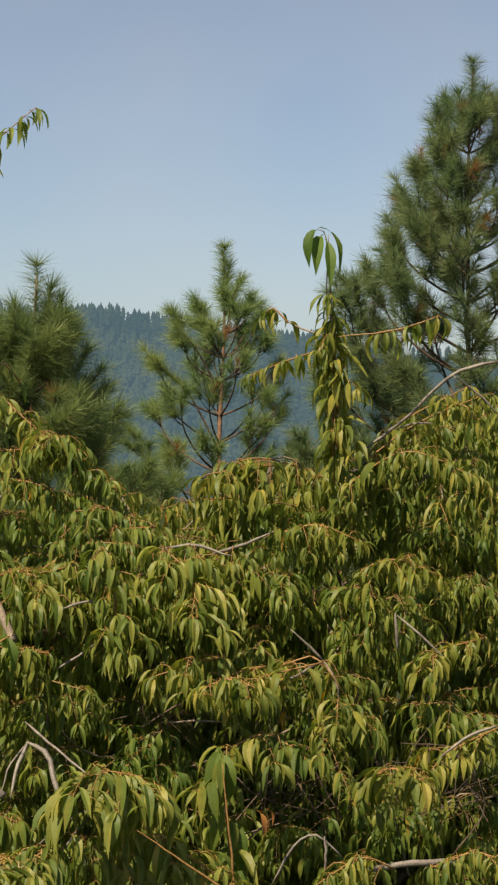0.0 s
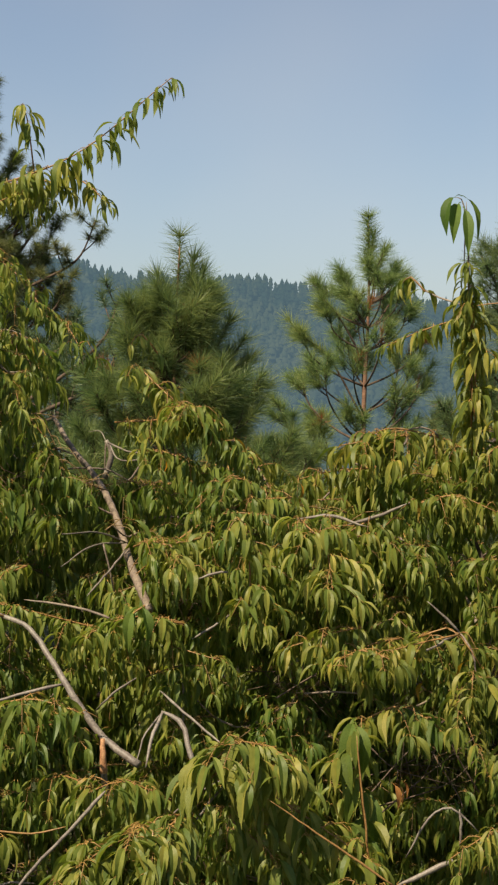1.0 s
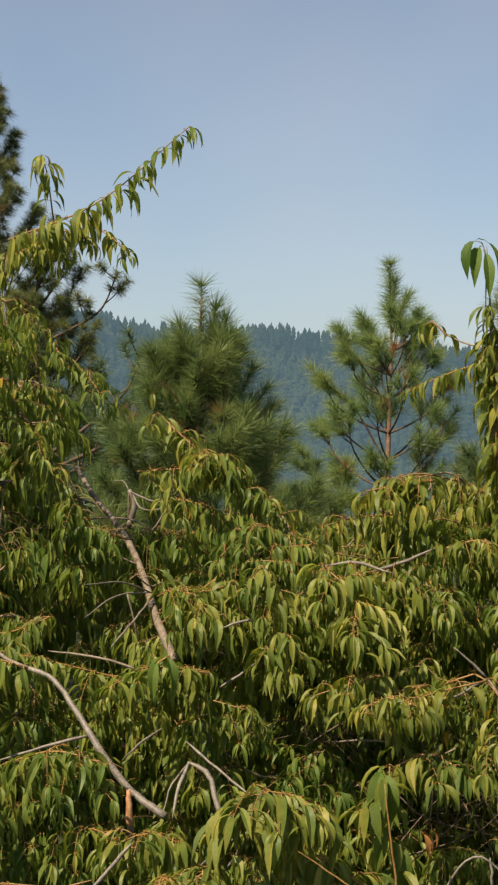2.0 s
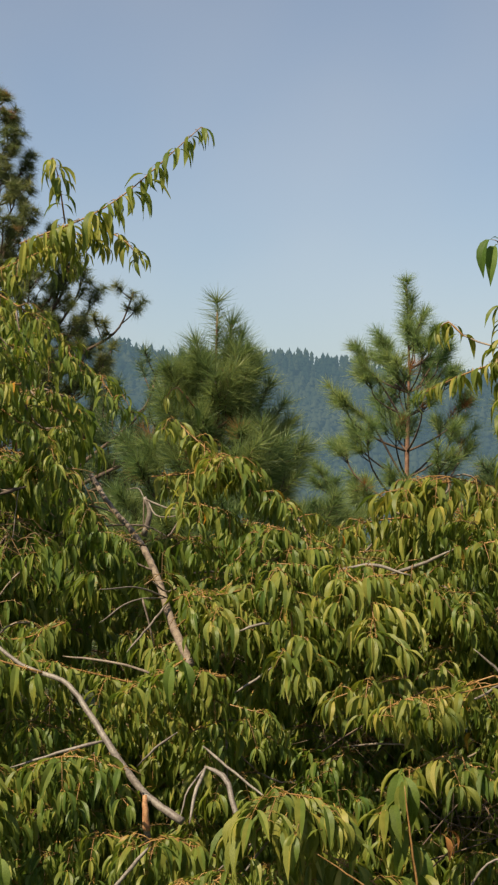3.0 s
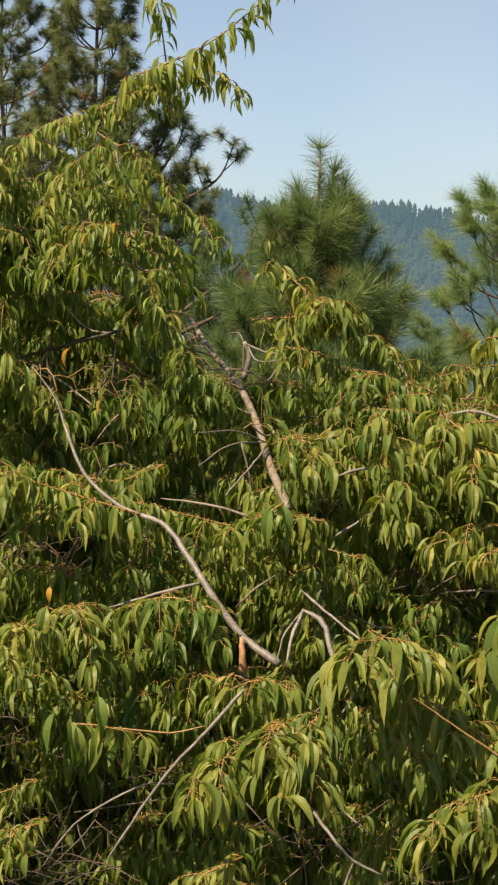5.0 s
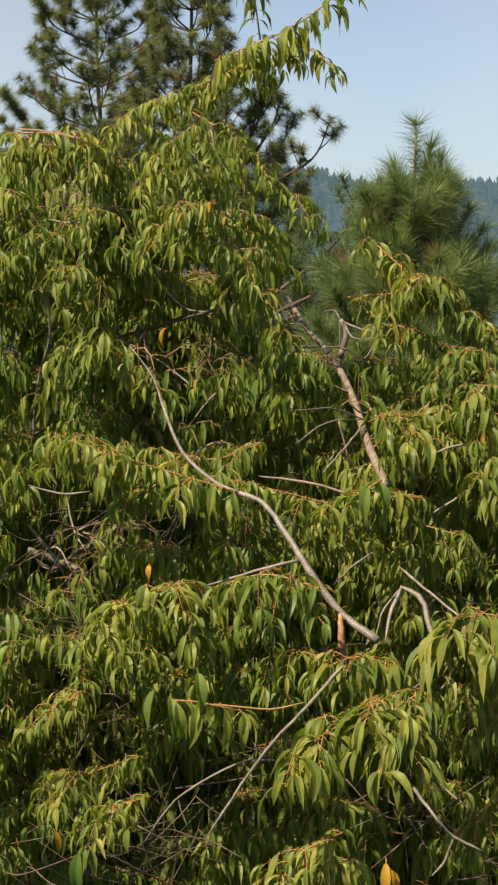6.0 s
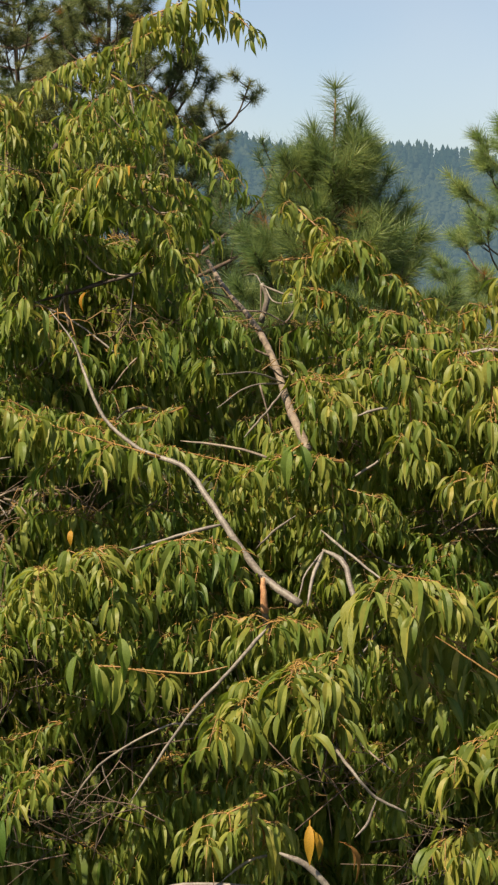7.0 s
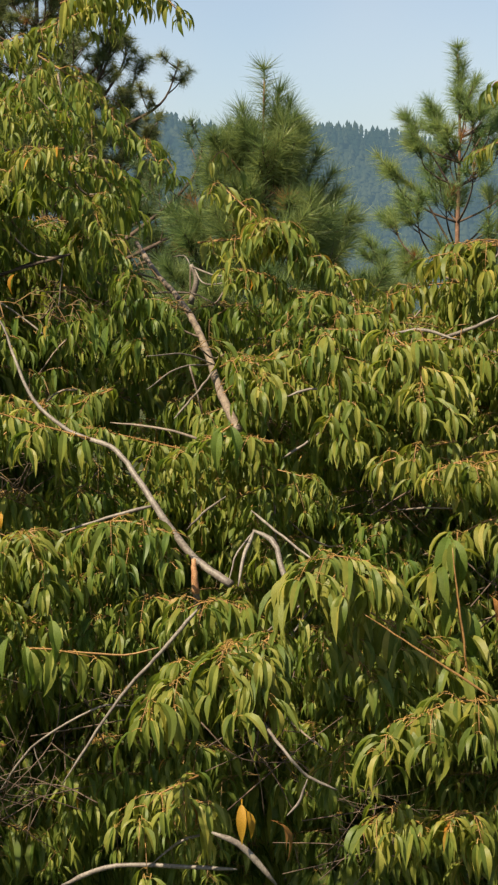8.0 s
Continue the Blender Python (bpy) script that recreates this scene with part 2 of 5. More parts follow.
def tube(path, r0, r1, sides=6, knobs=0.0, rng=None, worn=False):
    """Round bar along a path, tapering, with knobbly joints and closed ends."""
    n = len(path)
    along = np.gradient(path, axis=0)
    along /= np.linalg.norm(along, axis=1)[:, None] + 1e-9
    ref = np.array([0.31, 0.95, 0.13]) if abs(along[:, 1]).mean() < 0.8 else np.array([0.9, 0.1, 0.3])
    u = np.cross(along, ref)
    u /= np.linalg.norm(u, axis=1)[:, None] + 1e-9
    v = np.cross(along, u)
    r = np.linspace(r0, r1, n)
    if knobs and rng is not None:
        r = r * (1 + knobs * rng.uniform(-1, 1, n))
    if worn:
        r[0], r[-1] = 0.35 * r[0], 0.35 * r[-1]
        r[1], r[-2] = 0.75 * r[1], 0.75 * r[-2]
    a = np.linspace(0, 2 * np.pi, sides, endpoint=False)
    ring = u[:, None] * np.cos(a)[None, :, None] + v[:, None] * np.sin(a)[None, :, None]
    verts = (path[:, None] + ring * r[:, None, None]).reshape(-1, 3)
    faces = [(i * sides + j, i * sides + (j + 1) % sides, (i + 1) * sides + (j + 1) % sides, (i + 1) * sides + j) for i in range(n - 1) for j in range(sides)]
    faces += [tuple(range(sides))[::-1], tuple(range((n - 1) * sides, n * sides))]
    return verts, faces


def join(pieces):
    verts, faces, base = [], [], 0
    for v, f in pieces:
        verts.append(v)
        faces += [tuple(i + base for i in face) for face in f]
        base += len(v)
    return np.vstack(verts), faces


# ---- ground and distance ----
def land(x, y):
    """Height of the ground: level by the trees, then falling into a valley."""
    return -0.05 * max(0.0, y - 24) if y < 900 else -43.8


xs = [-4800, -2500, -1200, -500, -200, -80, -30, -12, -5, 0, 5, 12, 30, 80, 200, 500, 1200, 2500, 4800]
ys = [-4800, -2000, -600, -150, -40, -12, -4, 0, 4, 8, 12, 18, 24, 40, 80, 200, 500, 900, 2000, 4800]
gv = [(x, y, land(x, y) + 0.04 * math.sin(x * 1.3) * math.cos(y * 1.1) * (abs(x) < 40)) for y in ys for x in xs]
gf = [(j * len(xs) + i, j * len(xs) + i + 1, (j + 1) * len(xs) + i + 1, (j + 1) * len(xs) + i) for j in range(len(ys) - 1) for i in range(len(xs) - 1)]
tagged(new("ground", mesh_of("ground", gv, gf, GROUND)), "dark grassy ground falling away into a valley", "ground", kind="structure")


def crest(x):
    return float(np.interp(x, [-1500, -420, -134, -73, 70, 264, 700, 1500], [150, 168, 126, 116, 109, 87, 60, 30])) + 3 * math.sin(x / 31) + 2 * math.sin(x / 13)


def slope(x, y):
    """The far hill: rises from the valley to its crest, with spurs and gullies."""
    k = min(1.0, max(0.0, (y - 900) / 1100))
    back = max(0.0, y - 2000)
    gully = 9 * math.sin(x / 47 + y / 160) * math.sin(y / 120 + x / 210) * math.sin(math.pi * k)
    return -50 + (crest(x) + 50) * (k**0.8) + gully - 0.25 * back


hx, hy = np.linspace(-1500, 1500, 90), np.concatenate([np.linspace(900, 2000, 36), [2100, 2400]])
hv = [(x, y, slope(x, y)) for y in hy for x in hx]
hf = [(j * 90 + i, j * 90 + i + 1, (j + 1) * 90 + i + 1, (j + 1) * 90 + i) for j in range(len(hy) - 1) for i in range(89)]
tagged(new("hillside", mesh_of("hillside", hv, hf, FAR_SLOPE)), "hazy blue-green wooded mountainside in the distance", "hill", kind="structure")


def far_conifers():
    """Conifers on the far hill: ragged stacked cones."""
    rng = np.random.default_rng(5)
    verts, faces = [], []

    def conifer(x, y, z, h, w):
        base = len(verts)
        spin = rng.uniform(0, 6.28)
        lean = rng.normal(0, 0.02, 2) * h
        tiers = ((0.04, 0.95, 0.60), (0.26, 1.05, 0.78), (0.48, 1.0, 0.95), (0.72, 0.74, 1.0 + rng.uniform(-0.04, 0.06)))
        for low, wide, high in tiers:
            b = len(verts)
            for j in range(6):
                a = spin + j * 1.047
                r = w * wide * rng.uniform(0.6, 1.15)
                verts.append((x + r * math.cos(a) + lean[0] * low, y + r * math.sin(a) + lean[1] * low, z + h * (low + rng.uniform(-0.04, 0.04))))
            verts.append((x + lean[0] * high, y + lean[1] * high, z + h * high))
            faces.extend((b + j, b + (j + 1) % 6, b + 6) for j in range(6))

    for _ in range(5200):
        y = 900 + 1100 * rng.uniform(0, 1) ** 0.8
        x = rng.uniform(-0.105, 0.175) * y
        stand = math.sin(x / 37 + y / 90) * math.sin(y / 53 - x / 71)
        if rng.uniform() < 0.30 + 0.35 * stand:
            continue
        conifer(x, y, slope(x, y) - 1, rng.uniform(9, 17) + 4 * stand, rng.uniform(2.2, 4.2))
    for x in np.arange(-260, 420, 2.5):
        clump = 0.5 + 0.5 * math.sin(x / 9.0) * math.sin(x / 23.0 + 1.0)
        wood = min(1.0, max(0.0, (x + 40) / 60))
        if wood > 0.5 and rng.uniform() > 0.45 + 0.5 * clump:
            continue
        at = x + rng.uniform(-2.0, 2.0)
        y = 2000 + rng.uniform(-14, 4)
        tall = rng.uniform(3.5, 7) + wood * (rng.uniform(2, 6) + 7 * clump * rng.uniform(0.5, 1))
        conifer(at, y, slope(at, y) - 1, tall, rng.uniform(1.8, 2.9) + 0.4 * wood)
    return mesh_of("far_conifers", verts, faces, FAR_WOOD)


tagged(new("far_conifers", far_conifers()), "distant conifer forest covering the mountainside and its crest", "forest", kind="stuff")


# ---- pines ----
def needle_mesh(name, shoots, material, seed, length, width, density, spread):
    """Long needles set round the young end of each shoot, one blade each; the third of a shoot's values thins it."""
    rng = np.random.default_rng(seed)
    starts, ways = [], []
    for p0, p1, thin in shoots:
        axis = p1 - p0
        far = np.linalg.norm(axis)
        axis = axis / far
        n = max(6, int(density * thin * (far + 0.05)))
        s = np.concatenate([rng.uniform(0, 1, n), np.full(n // 6, 1.0)])
        side = rng.normal(size=(len(s), 3))
        side -= (side @ axis)[:, None] * axis
        side /= np.linalg.norm(side, axis=1)[:, None]
        lift = np.radians(np.clip(rng.normal(spread, 14, len(s)) - 22 * s, 4, 120))
        way = axis * np.cos(lift)[:, None] + side * np.sin(lift)[:, None]
        starts.append(p0 + s[:, None] * (p1 - p0))
        ways.append(way * (length * rng.uniform(0.7, 1.12, len(s)))[:, None])
    p, w = np.vstack(starts), np.vstack(ways)
    side = np.cross(w, rng.normal(size=w.shape))
    side *= (width / 2 / (np.linalg.norm(side, axis=1) + 1e-9))[:, None]
    sag = np.zeros_like(w)
    sag[:, 2] = -rng.uniform(0.02, 0.16, len(w)) * np.linalg.norm(w, axis=1)
    verts = np.stack([p - side, p + side, p + w + sag], 1).reshape(-1, 3)
    loops = np.arange(len(verts))
    return mesh_arrays(name, verts, loops, np.full(len(p), 3), [material])


def pine_tree(x, y, top, low, slope_out, seed, label, gap=0.42, open_from=0.0, dense=420, dead=0.04, bole=0.045, side_shoots=3, upturn=0.5, lean=0.0, length=0.16, fat=0.0032, tuft=0.35, needles=NEEDLES, extra=(), candles=(), widest=1.0, first=0.26, spread=52, bark=PINE_BARK, brush=0.34, thin_brush=0.9, even=1.0):
    """A young long-needled pine: yearly whorls of limbs that turn up, needles at the shoots' ends."""
    rng = np.random.default_rng(seed)
    tree = thing("pine_tree", label, "tree", "young pines")
    foot = land(x, y) - 0.1
    trunk = np.array([(x + lean * (1 - (top - z) / (top - foot)) + 0.02 * math.sin(z * 2.1 + seed), y + 0.02 * math.cos(z * 1.7), z) for z in np.linspace(foot, top - 0.12, 26)])
    part("trunk", mesh_of("trunk", *tube(trunk, bole, 0.006, 9, 0.06, rng), bark), tree, "reddish-brown flaking trunk")
    green, brown, small = [], [], []
    tip = trunk[-1]
    leader = [(tip - (0, 0, brush), tip + (0, 0, 0.06), thin_brush)]
    depth, spin = first, rng.uniform(0, 6.28)
    while top - depth > low:
        k = min(1.0, depth / (top - low))
        size = max(0.05, min(widest, 0.11 + slope_out * depth) - 0.10) * rng.uniform(0.9, 1.1)
        z = top - depth - size * upturn - 0.08
        at = np.array([np.interp(z, trunk[:, 2], trunk[:, i]) for i in range(3)])
        spin += rng.uniform(0.3, 0.9)
        count = rng.integers(4, 7)
        for b in range(count):
            a = spin + b * 2 * math.pi / count + rng.uniform(-0.3, 0.3)
            far = size * (0.93 + even * rng.uniform(-0.23, 0.22))
            rise = far * (upturn + rng.uniform(-0.12, 0.10))
            out = np.array([math.cos(a), math.sin(a), 0])
            path = glide([at, at + out * far * 0.5 + (0, 0, rise * 0.30), at + out * far * 0.9 + (0, 0, rise * 0.72), at + out * far + (0, 0, rise + 0.08)], 9)
            part("branch", mesh_of("branch", *tube(path, 0.008 + 0.010 * min(1.5, far), 0.005, 5), PINE_TWIG), tree)
            withered = rng.uniform() < dead
            bin_ = brown if withered else green
            bin_.append((path[-2] - (path[-1] - path[-2]) * 0.4, path[-1] + (path[-1] - path[-2]) * 0.4, 1.0))
            for s in range(int(side_shoots * (0.6 + far))):
                u = rng.uniform(max(0.25, open_from), 0.98)
                base = np.array([np.interp(u, np.linspace(0, 1, 9), path[:, i]) for i in range(3)])
                turn = a + rng.choice([-1, 1]) * rng.uniform(0.4, 1.0)
                reach_side = rng.uniform(0.12, 0.26) * min(1.0, 0.4 + far)
                end = base + reach_side * np.array([math.cos(turn) * 0.8, math.sin(turn) * 0.8, rng.uniform(0.5, 1.2)])
                small.append(tube(glide([base, (base + end) / 2 - (0, 0, 0.02), end], 3), 0.005, 0.004, 3))
                kind = brown if rng.uniform() < dead * (1.6 - u) else green
                kind.append((base + (end - base) * tuft, end, 1.0))
        depth += gap * rng.uniform(0.85, 1.15)
    for points in extra:
        # a long limb that turns up, with separate round tufts along it
        path = glide(points, 14)
        part("branch", mesh_of("branch", *tube(path, 0.020, 0.007, 6, 0.08, rng), PINE_TWIG), tree)
        green.append((path[-2], path[-1], 1.0))
        for n, u in enumerate(np.linspace(0.18, 0.95, 11)):
            base = np.array([np.interp(u, np.linspace(0, 1, 14), path[:, i]) for i in range(3)])
            way = np.array([rng.normal(0.1, 0.45) + (0.3 if n % 2 else -0.3), rng.normal(0, 0.5), rng.uniform(0.5, 1.1) * (1 if n % 3 else -0.3)])
            end = base + rng.uniform(0.14, 0.26) * way
            small.append(tube(glide([base, (base + end) / 2 - (0, 0, 0.02), end], 4), 0.007, 0.005, 4))
            green.append((base + (end - base) * 0.55, end, 1.3))
    for across, high, tall in candles:
        # upright young shoots round the leader
        end = np.array([trunk[-1][0] + across, y + 0.3 * across, high])
        base = np.array([trunk[-1][0] + across * 0.6, y + 0.1 * across, high - tall])
        root = np.array([np.interp(high - tall - abs(across), trunk[:, 2], trunk[:, i]) for i in range(3)])
        part("branch", mesh_of("branch", *tube(glide([root, base, end], 8), 0.013, 0.006, 5), PINE_TWIG), tree)
        green += [(base, end, 1.5), (base - (0, 0, 0.2), base, 0.8)]
    tagged(part("side_shoot", mesh_of("side_shoot", *join(small), PINE_TWIG), tree), kind="stuff")
    tagged(part("needles", needle_mesh("needles", green, needles, seed, length, fat, dense, spread), tree, "tufts of long green needles"), kind="stuff")
    tagged(part("leader_needles", needle_mesh("leader_needles", leader, needles, seed + 2, length * 0.95, fat * 0.85, 1000, 76), tree, "pale bottle-brush of needles round the leader"), kind="stuff")
    if brown:
        tagged(part("dead_needles", needle_mesh("dead_needles", brown, DEAD_NEEDLES, seed + 1, length * 0.8, fat, dense * 0.7, spread), tree, "rust-brown withered needles"), kind="stuff")
    return tree


pine_tree(-0.16, 14.0, 4.08, 1.4, 0.38, 11, "dense young pine with long green needles and a pale feathery leader", gap=0.17, dense=640, side_shoots=11, upturn=1.1, bole=0.04, widest=0.80, dead=0.10, fat=0.0044, length=0.19, first=0.46, spread=56, brush=0.46, thin_brush=0.95, candles=((0.10, 3.86, 0.30), (-0.15, 3.72, 0.28), (0.17, 3.76, 0.34), (0.09, 3.70, 0.3), (-0.08, 3.62, 0.3), (0.26, 3.58, 0.3), (0.36, 3.42, 0.3), (-0.26, 3.52, 0.25), (-0.18, 3.40, 0.3), (0.2, 3.40, 0.3), (0.05, 3.45, 0.3), (0.5, 3.15, 0.3), (-0.36, 3.2, 0.3), (0.62, 2.95, 0.25), (0.3, 3.1, 0.3)))
pine_tree(1.76, 21.0, 4.88, 1.2, 0.47, 12, "open young pine with a bare reddish trunk and yellow-green tufts", gap=0.24, open_from=0.70, dense=560, dead=0.06, bole=0.055, needles=FRESH_NEEDLES, upturn=0.75, side_shoots=6, widest=1.08, fat=0.0050, length=0.20, first=0.66, spread=54, tuft=0.5, brush=0.62, thin_brush=1.3, candles=((0.20, 4.48, 0.2), (-0.26, 4.10, 0.2), (-0.50, 3.94, 0.2), (0.06, 4.62, 0.2), (0.42, 4.1, 0.2), (-0.66, 3.5, 0.2)))
pine_tree(3.60, 17.0, 6.20, 1.5, 0.47, 13, "tall dense pine with rust-coloured dead needles among the green", gap=0.16, dense=520, dead=0.05, side_shoots=11, upturn=0.85, needles=DARK_NEEDLES, bole=0.05, widest=1.65, fat=0.0048, length=0.18, first=0.40, bark=DARK_PINE_BARK, spread=60, even=0.5, brush=0.5, thin_brush=1.3, candles=((0.13, 5.92, 0.3), (-0.13, 5.86, 0.3), (-0.24, 5.55, 0.3), (0.26, 5.6, 0.3)))
pine_tree(-2.6, 20.5, 7.05, 2.0, 0.33, 14, "tall open pine with dark limbs and separate needle tufts", gap=0.20, open_from=0.35, dense=1150, tuft=0.74, needles=OLIVE_NEEDLES, dead=0.05, side_shoots=9, upturn=0.7, bole=0.07, widest=1.2, fat=0.0042, length=0.125, spread=84, bark=DARK_PINE_BARK, extra=(((-2.12, 20.3, 3.84), (-1.62, 20.3, 4.08), (-1.30, 20.3, 4.29), (-1.13, 20.3, 4.67)), ((-2.33, 20.6, 4.03), (-2.03, 20.6, 4.26), (-1.75, 20.6, 4.66), (-1.69, 20.6, 4.94)), ((-2.25, 20.5, 4.25), (-1.95, 20.5, 4.59), (-1.86, 20.5, 4.82), (-1.82, 20.5, 5.11)), ((-2.09, 20.4, 3.38), (-1.76, 20.4, 3.60), (-1.55, 20.4, 3.77), (-1.42, 20.4, 4.03)), ((-2.36, 20.6, 3.82), (-2.06, 20.6, 4.40), (-1.93, 20.6, 4.75), (-1.87, 20.6, 5.04))))
pine_tree(-3.75, 21.5, 7.0, 2.0, 0.45, 18, "tall open pine standing close to another pine", gap=0.21, open_from=0.35, dense=1150, tuft=0.74, needles=OLIVE_NEEDLES, dead=0.03, side_shoots=9, upturn=0.5, bole=0.07, widest=1.6, fat=0.0042, length=0.125, spread=84, bark=DARK_PINE_BARK)
pine_tree(-1.25, 18.0, 3.42, 1.2, 0.95, 15, "low pine behind the others, its dense needles coloured dark for shade", gap=0.18, dense=560, side_shoots=10, upturn=0.5, needles=SHADE_DARK_NEEDLES, fat=0.0048, widest=1.1, length=0.15, tuft=0.5, spread=66, extra=(((-1.59, 17.6, 2.79), (-1.16, 17.6, 3.11), (-0.87, 17.6, 3.40), (-0.76, 17.6, 3.72)), ((-1.56, 17.8, 2.99), (-1.35, 17.8, 3.24), (-1.22, 17.8, 3.34), (-1.16, 17.8, 3.49)), ((-1.48, 17.5, 2.69), (-1.08, 17.5, 2.88), (-0.85, 17.5, 3.05), (-0.77, 17.5, 3.25)), ((-1.73, 18.0, 2.90), (-1.45, 18.0, 2.99), (-1.34, 18.0, 3.12), (-1.30, 18.0, 3.30)), ((-1.40, 17.7, 2.64), (-1.10, 17.7, 2.73), (-0.94, 17.7, 2.86), (-0.86, 17.7, 2.96))))
pine_tree(0.88, 19.0, 2.75, 0.8, 0.5, 16, "small pine sapling with a single bushy leader", gap=0.20, dense=620, side_shoots=7, upturn=0.9, widest=0.7, fat=0.0050, length=0.19, first=0.42, brush=0.5, thin_brush=1.4)
pine_tree(0.39, 16.5, 2.85, 0.8, 0.42, 17, "small pine sapling beside a taller pine", gap=0.20, dense=620, side_shoots=6, upturn=0.9, widest=0.6, fat=0.0050, length=0.19, first=0.42, brush=0.5, thin_brush=1.4)


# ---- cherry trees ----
# camera height and edge depth: crowns are trimmed to fit the camera's view
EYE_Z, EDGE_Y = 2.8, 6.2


def skyline(x):
    return np.interp(x, [-2.6, -1.19, -0.98, -0.77, -0.60, -0.53, -0.48, -0.42, -0.37, -0.30, -0.1, 0.0, 0.14, 0.29, 0.36, 0.5, 0.84, 0.98, 1.12, 1.41, 2.6], [3.0, 3.27, 3.22, 3.38, 3.36, 3.20, 2.90, 2.78, 2.70, 2.62, 2.68, 2.78, 2.66, 2.48, 2.46, 2.68, 2.74, 2.86, 2.94, 3.02, 3.0])


def front(z):
    return np.interp(z, [0.6, 1.2, 1.6, 1.9, 2.1, 2.5, 3.0, 3.6], [5.75, 5.62, 5.46, 5.36, 5.42, 5.72, 6.05, 6.2])


def leaf_shape(arch, curl, fold, twist, wide, s, half):
    """One leaf, a metre long: it arches out from its stalk and then hangs, folded along the midrib, drawn out to a point."""
    s = np.array(s)
    rows = len(s)
    half = wide * np.array(half)
    lean = arch * (1 - s) ** 2.2 - curl * s**2
    ds = np.diff(s, prepend=0)
    mid = np.stack([0 * s, -np.cumsum(np.sin(lean) * ds), -np.cumsum(np.cos(lean) * ds)], 1)
    turn = twist * s
    verts = [tuple(m) for m in mid]
    for sign in (-1, 1):
        for i in range(1, rows - 1):
            # the blade's edges stand back from the midrib, square to its run
            dx, dn = sign * half[i] * math.cos(fold), half[i] * math.sin(fold) + 0.010 * math.sin(i * 2.2 + sign)
            px, py = dx * math.cos(turn[i]) - dn * math.sin(turn[i]), dx * math.sin(turn[i]) + dn * math.cos(turn[i])
            verts.append((mid[i][0] + px, mid[i][1] - py * math.cos(lean[i]), mid[i][2] + py * math.sin(lean[i])))
    faces, k = [], rows - 2
    for n, sign in enumerate((-1, 1)):
        e = rows + n * k
        ring = [(0, 1, e)] + [(i + 1, i + 2, e + i + 1, e + i) for i in range(k - 1)] + [(rows - 2, rows - 1, e + k - 1)]
        faces += [f if sign < 0 else f[::-1] for f in ring]
    # the stalk behind the blade: two crossed strips that arch from the twig
    bend = [(0, 0, 0), (0, 0.09, 0.06), (0, 0.17, 0.07)]
    for wx, wz in ((0.011, 0.0), (0.0, 0.011)):
        b = len(verts)
        for _, py, pz in bend:
            verts += [(-wx, py - wz * 0.6, pz - wz), (wx, py + wz * 0.6, pz + wz)]
        faces += [(b, b + 1, b + 3, b + 2), (b + 2, b + 3, b + 5, b + 4)]
    return np.array(verts), faces


shape_rng = np.random.default_rng(3)
def some_shape(**more):
    r = shape_rng.uniform
    return leaf_shape(r(0.9, 1.6), r(-0.3, 0.75), r(0.22, 0.70), r(-0.9, 0.9), r(0.108, 0.145), **more)


STALK = 4  # faces of a leaf's stalk
OUTLINES = ((10, (0, 0.09, 0.22, 0.38, 0.55, 0.71, 0.86, 1.0), (0, 0.46, 0.84, 1.0, 0.88, 0.60, 0.26, 0)), (8, (0, 0.18, 0.42, 0.74, 1.0), (0, 0.60, 1.0, 0.58, 0)), (5, (0, 0.28, 0.66, 1.0), (0, 0.85, 0.75, 0)))
SHAPES = [some_shape(s=rows, half=half) for count, rows, half in OUTLINES for _ in range(count)]
ROWS = [len(rows) for count, rows, half in OUTLINES for _ in range(count)]


def crease(me, rib):
    """Sharpens the edges that run along the midribs."""
    ends = np.zeros(2 * len(me.edges), np.int32)
    me.edges.foreach_get("vertices", ends)
    sharp = rib[ends.reshape(-1, 2)].all(1)
    me.attributes.new("sharp_edge", "BOOLEAN", "EDGE").data.foreach_set("value", sharp)


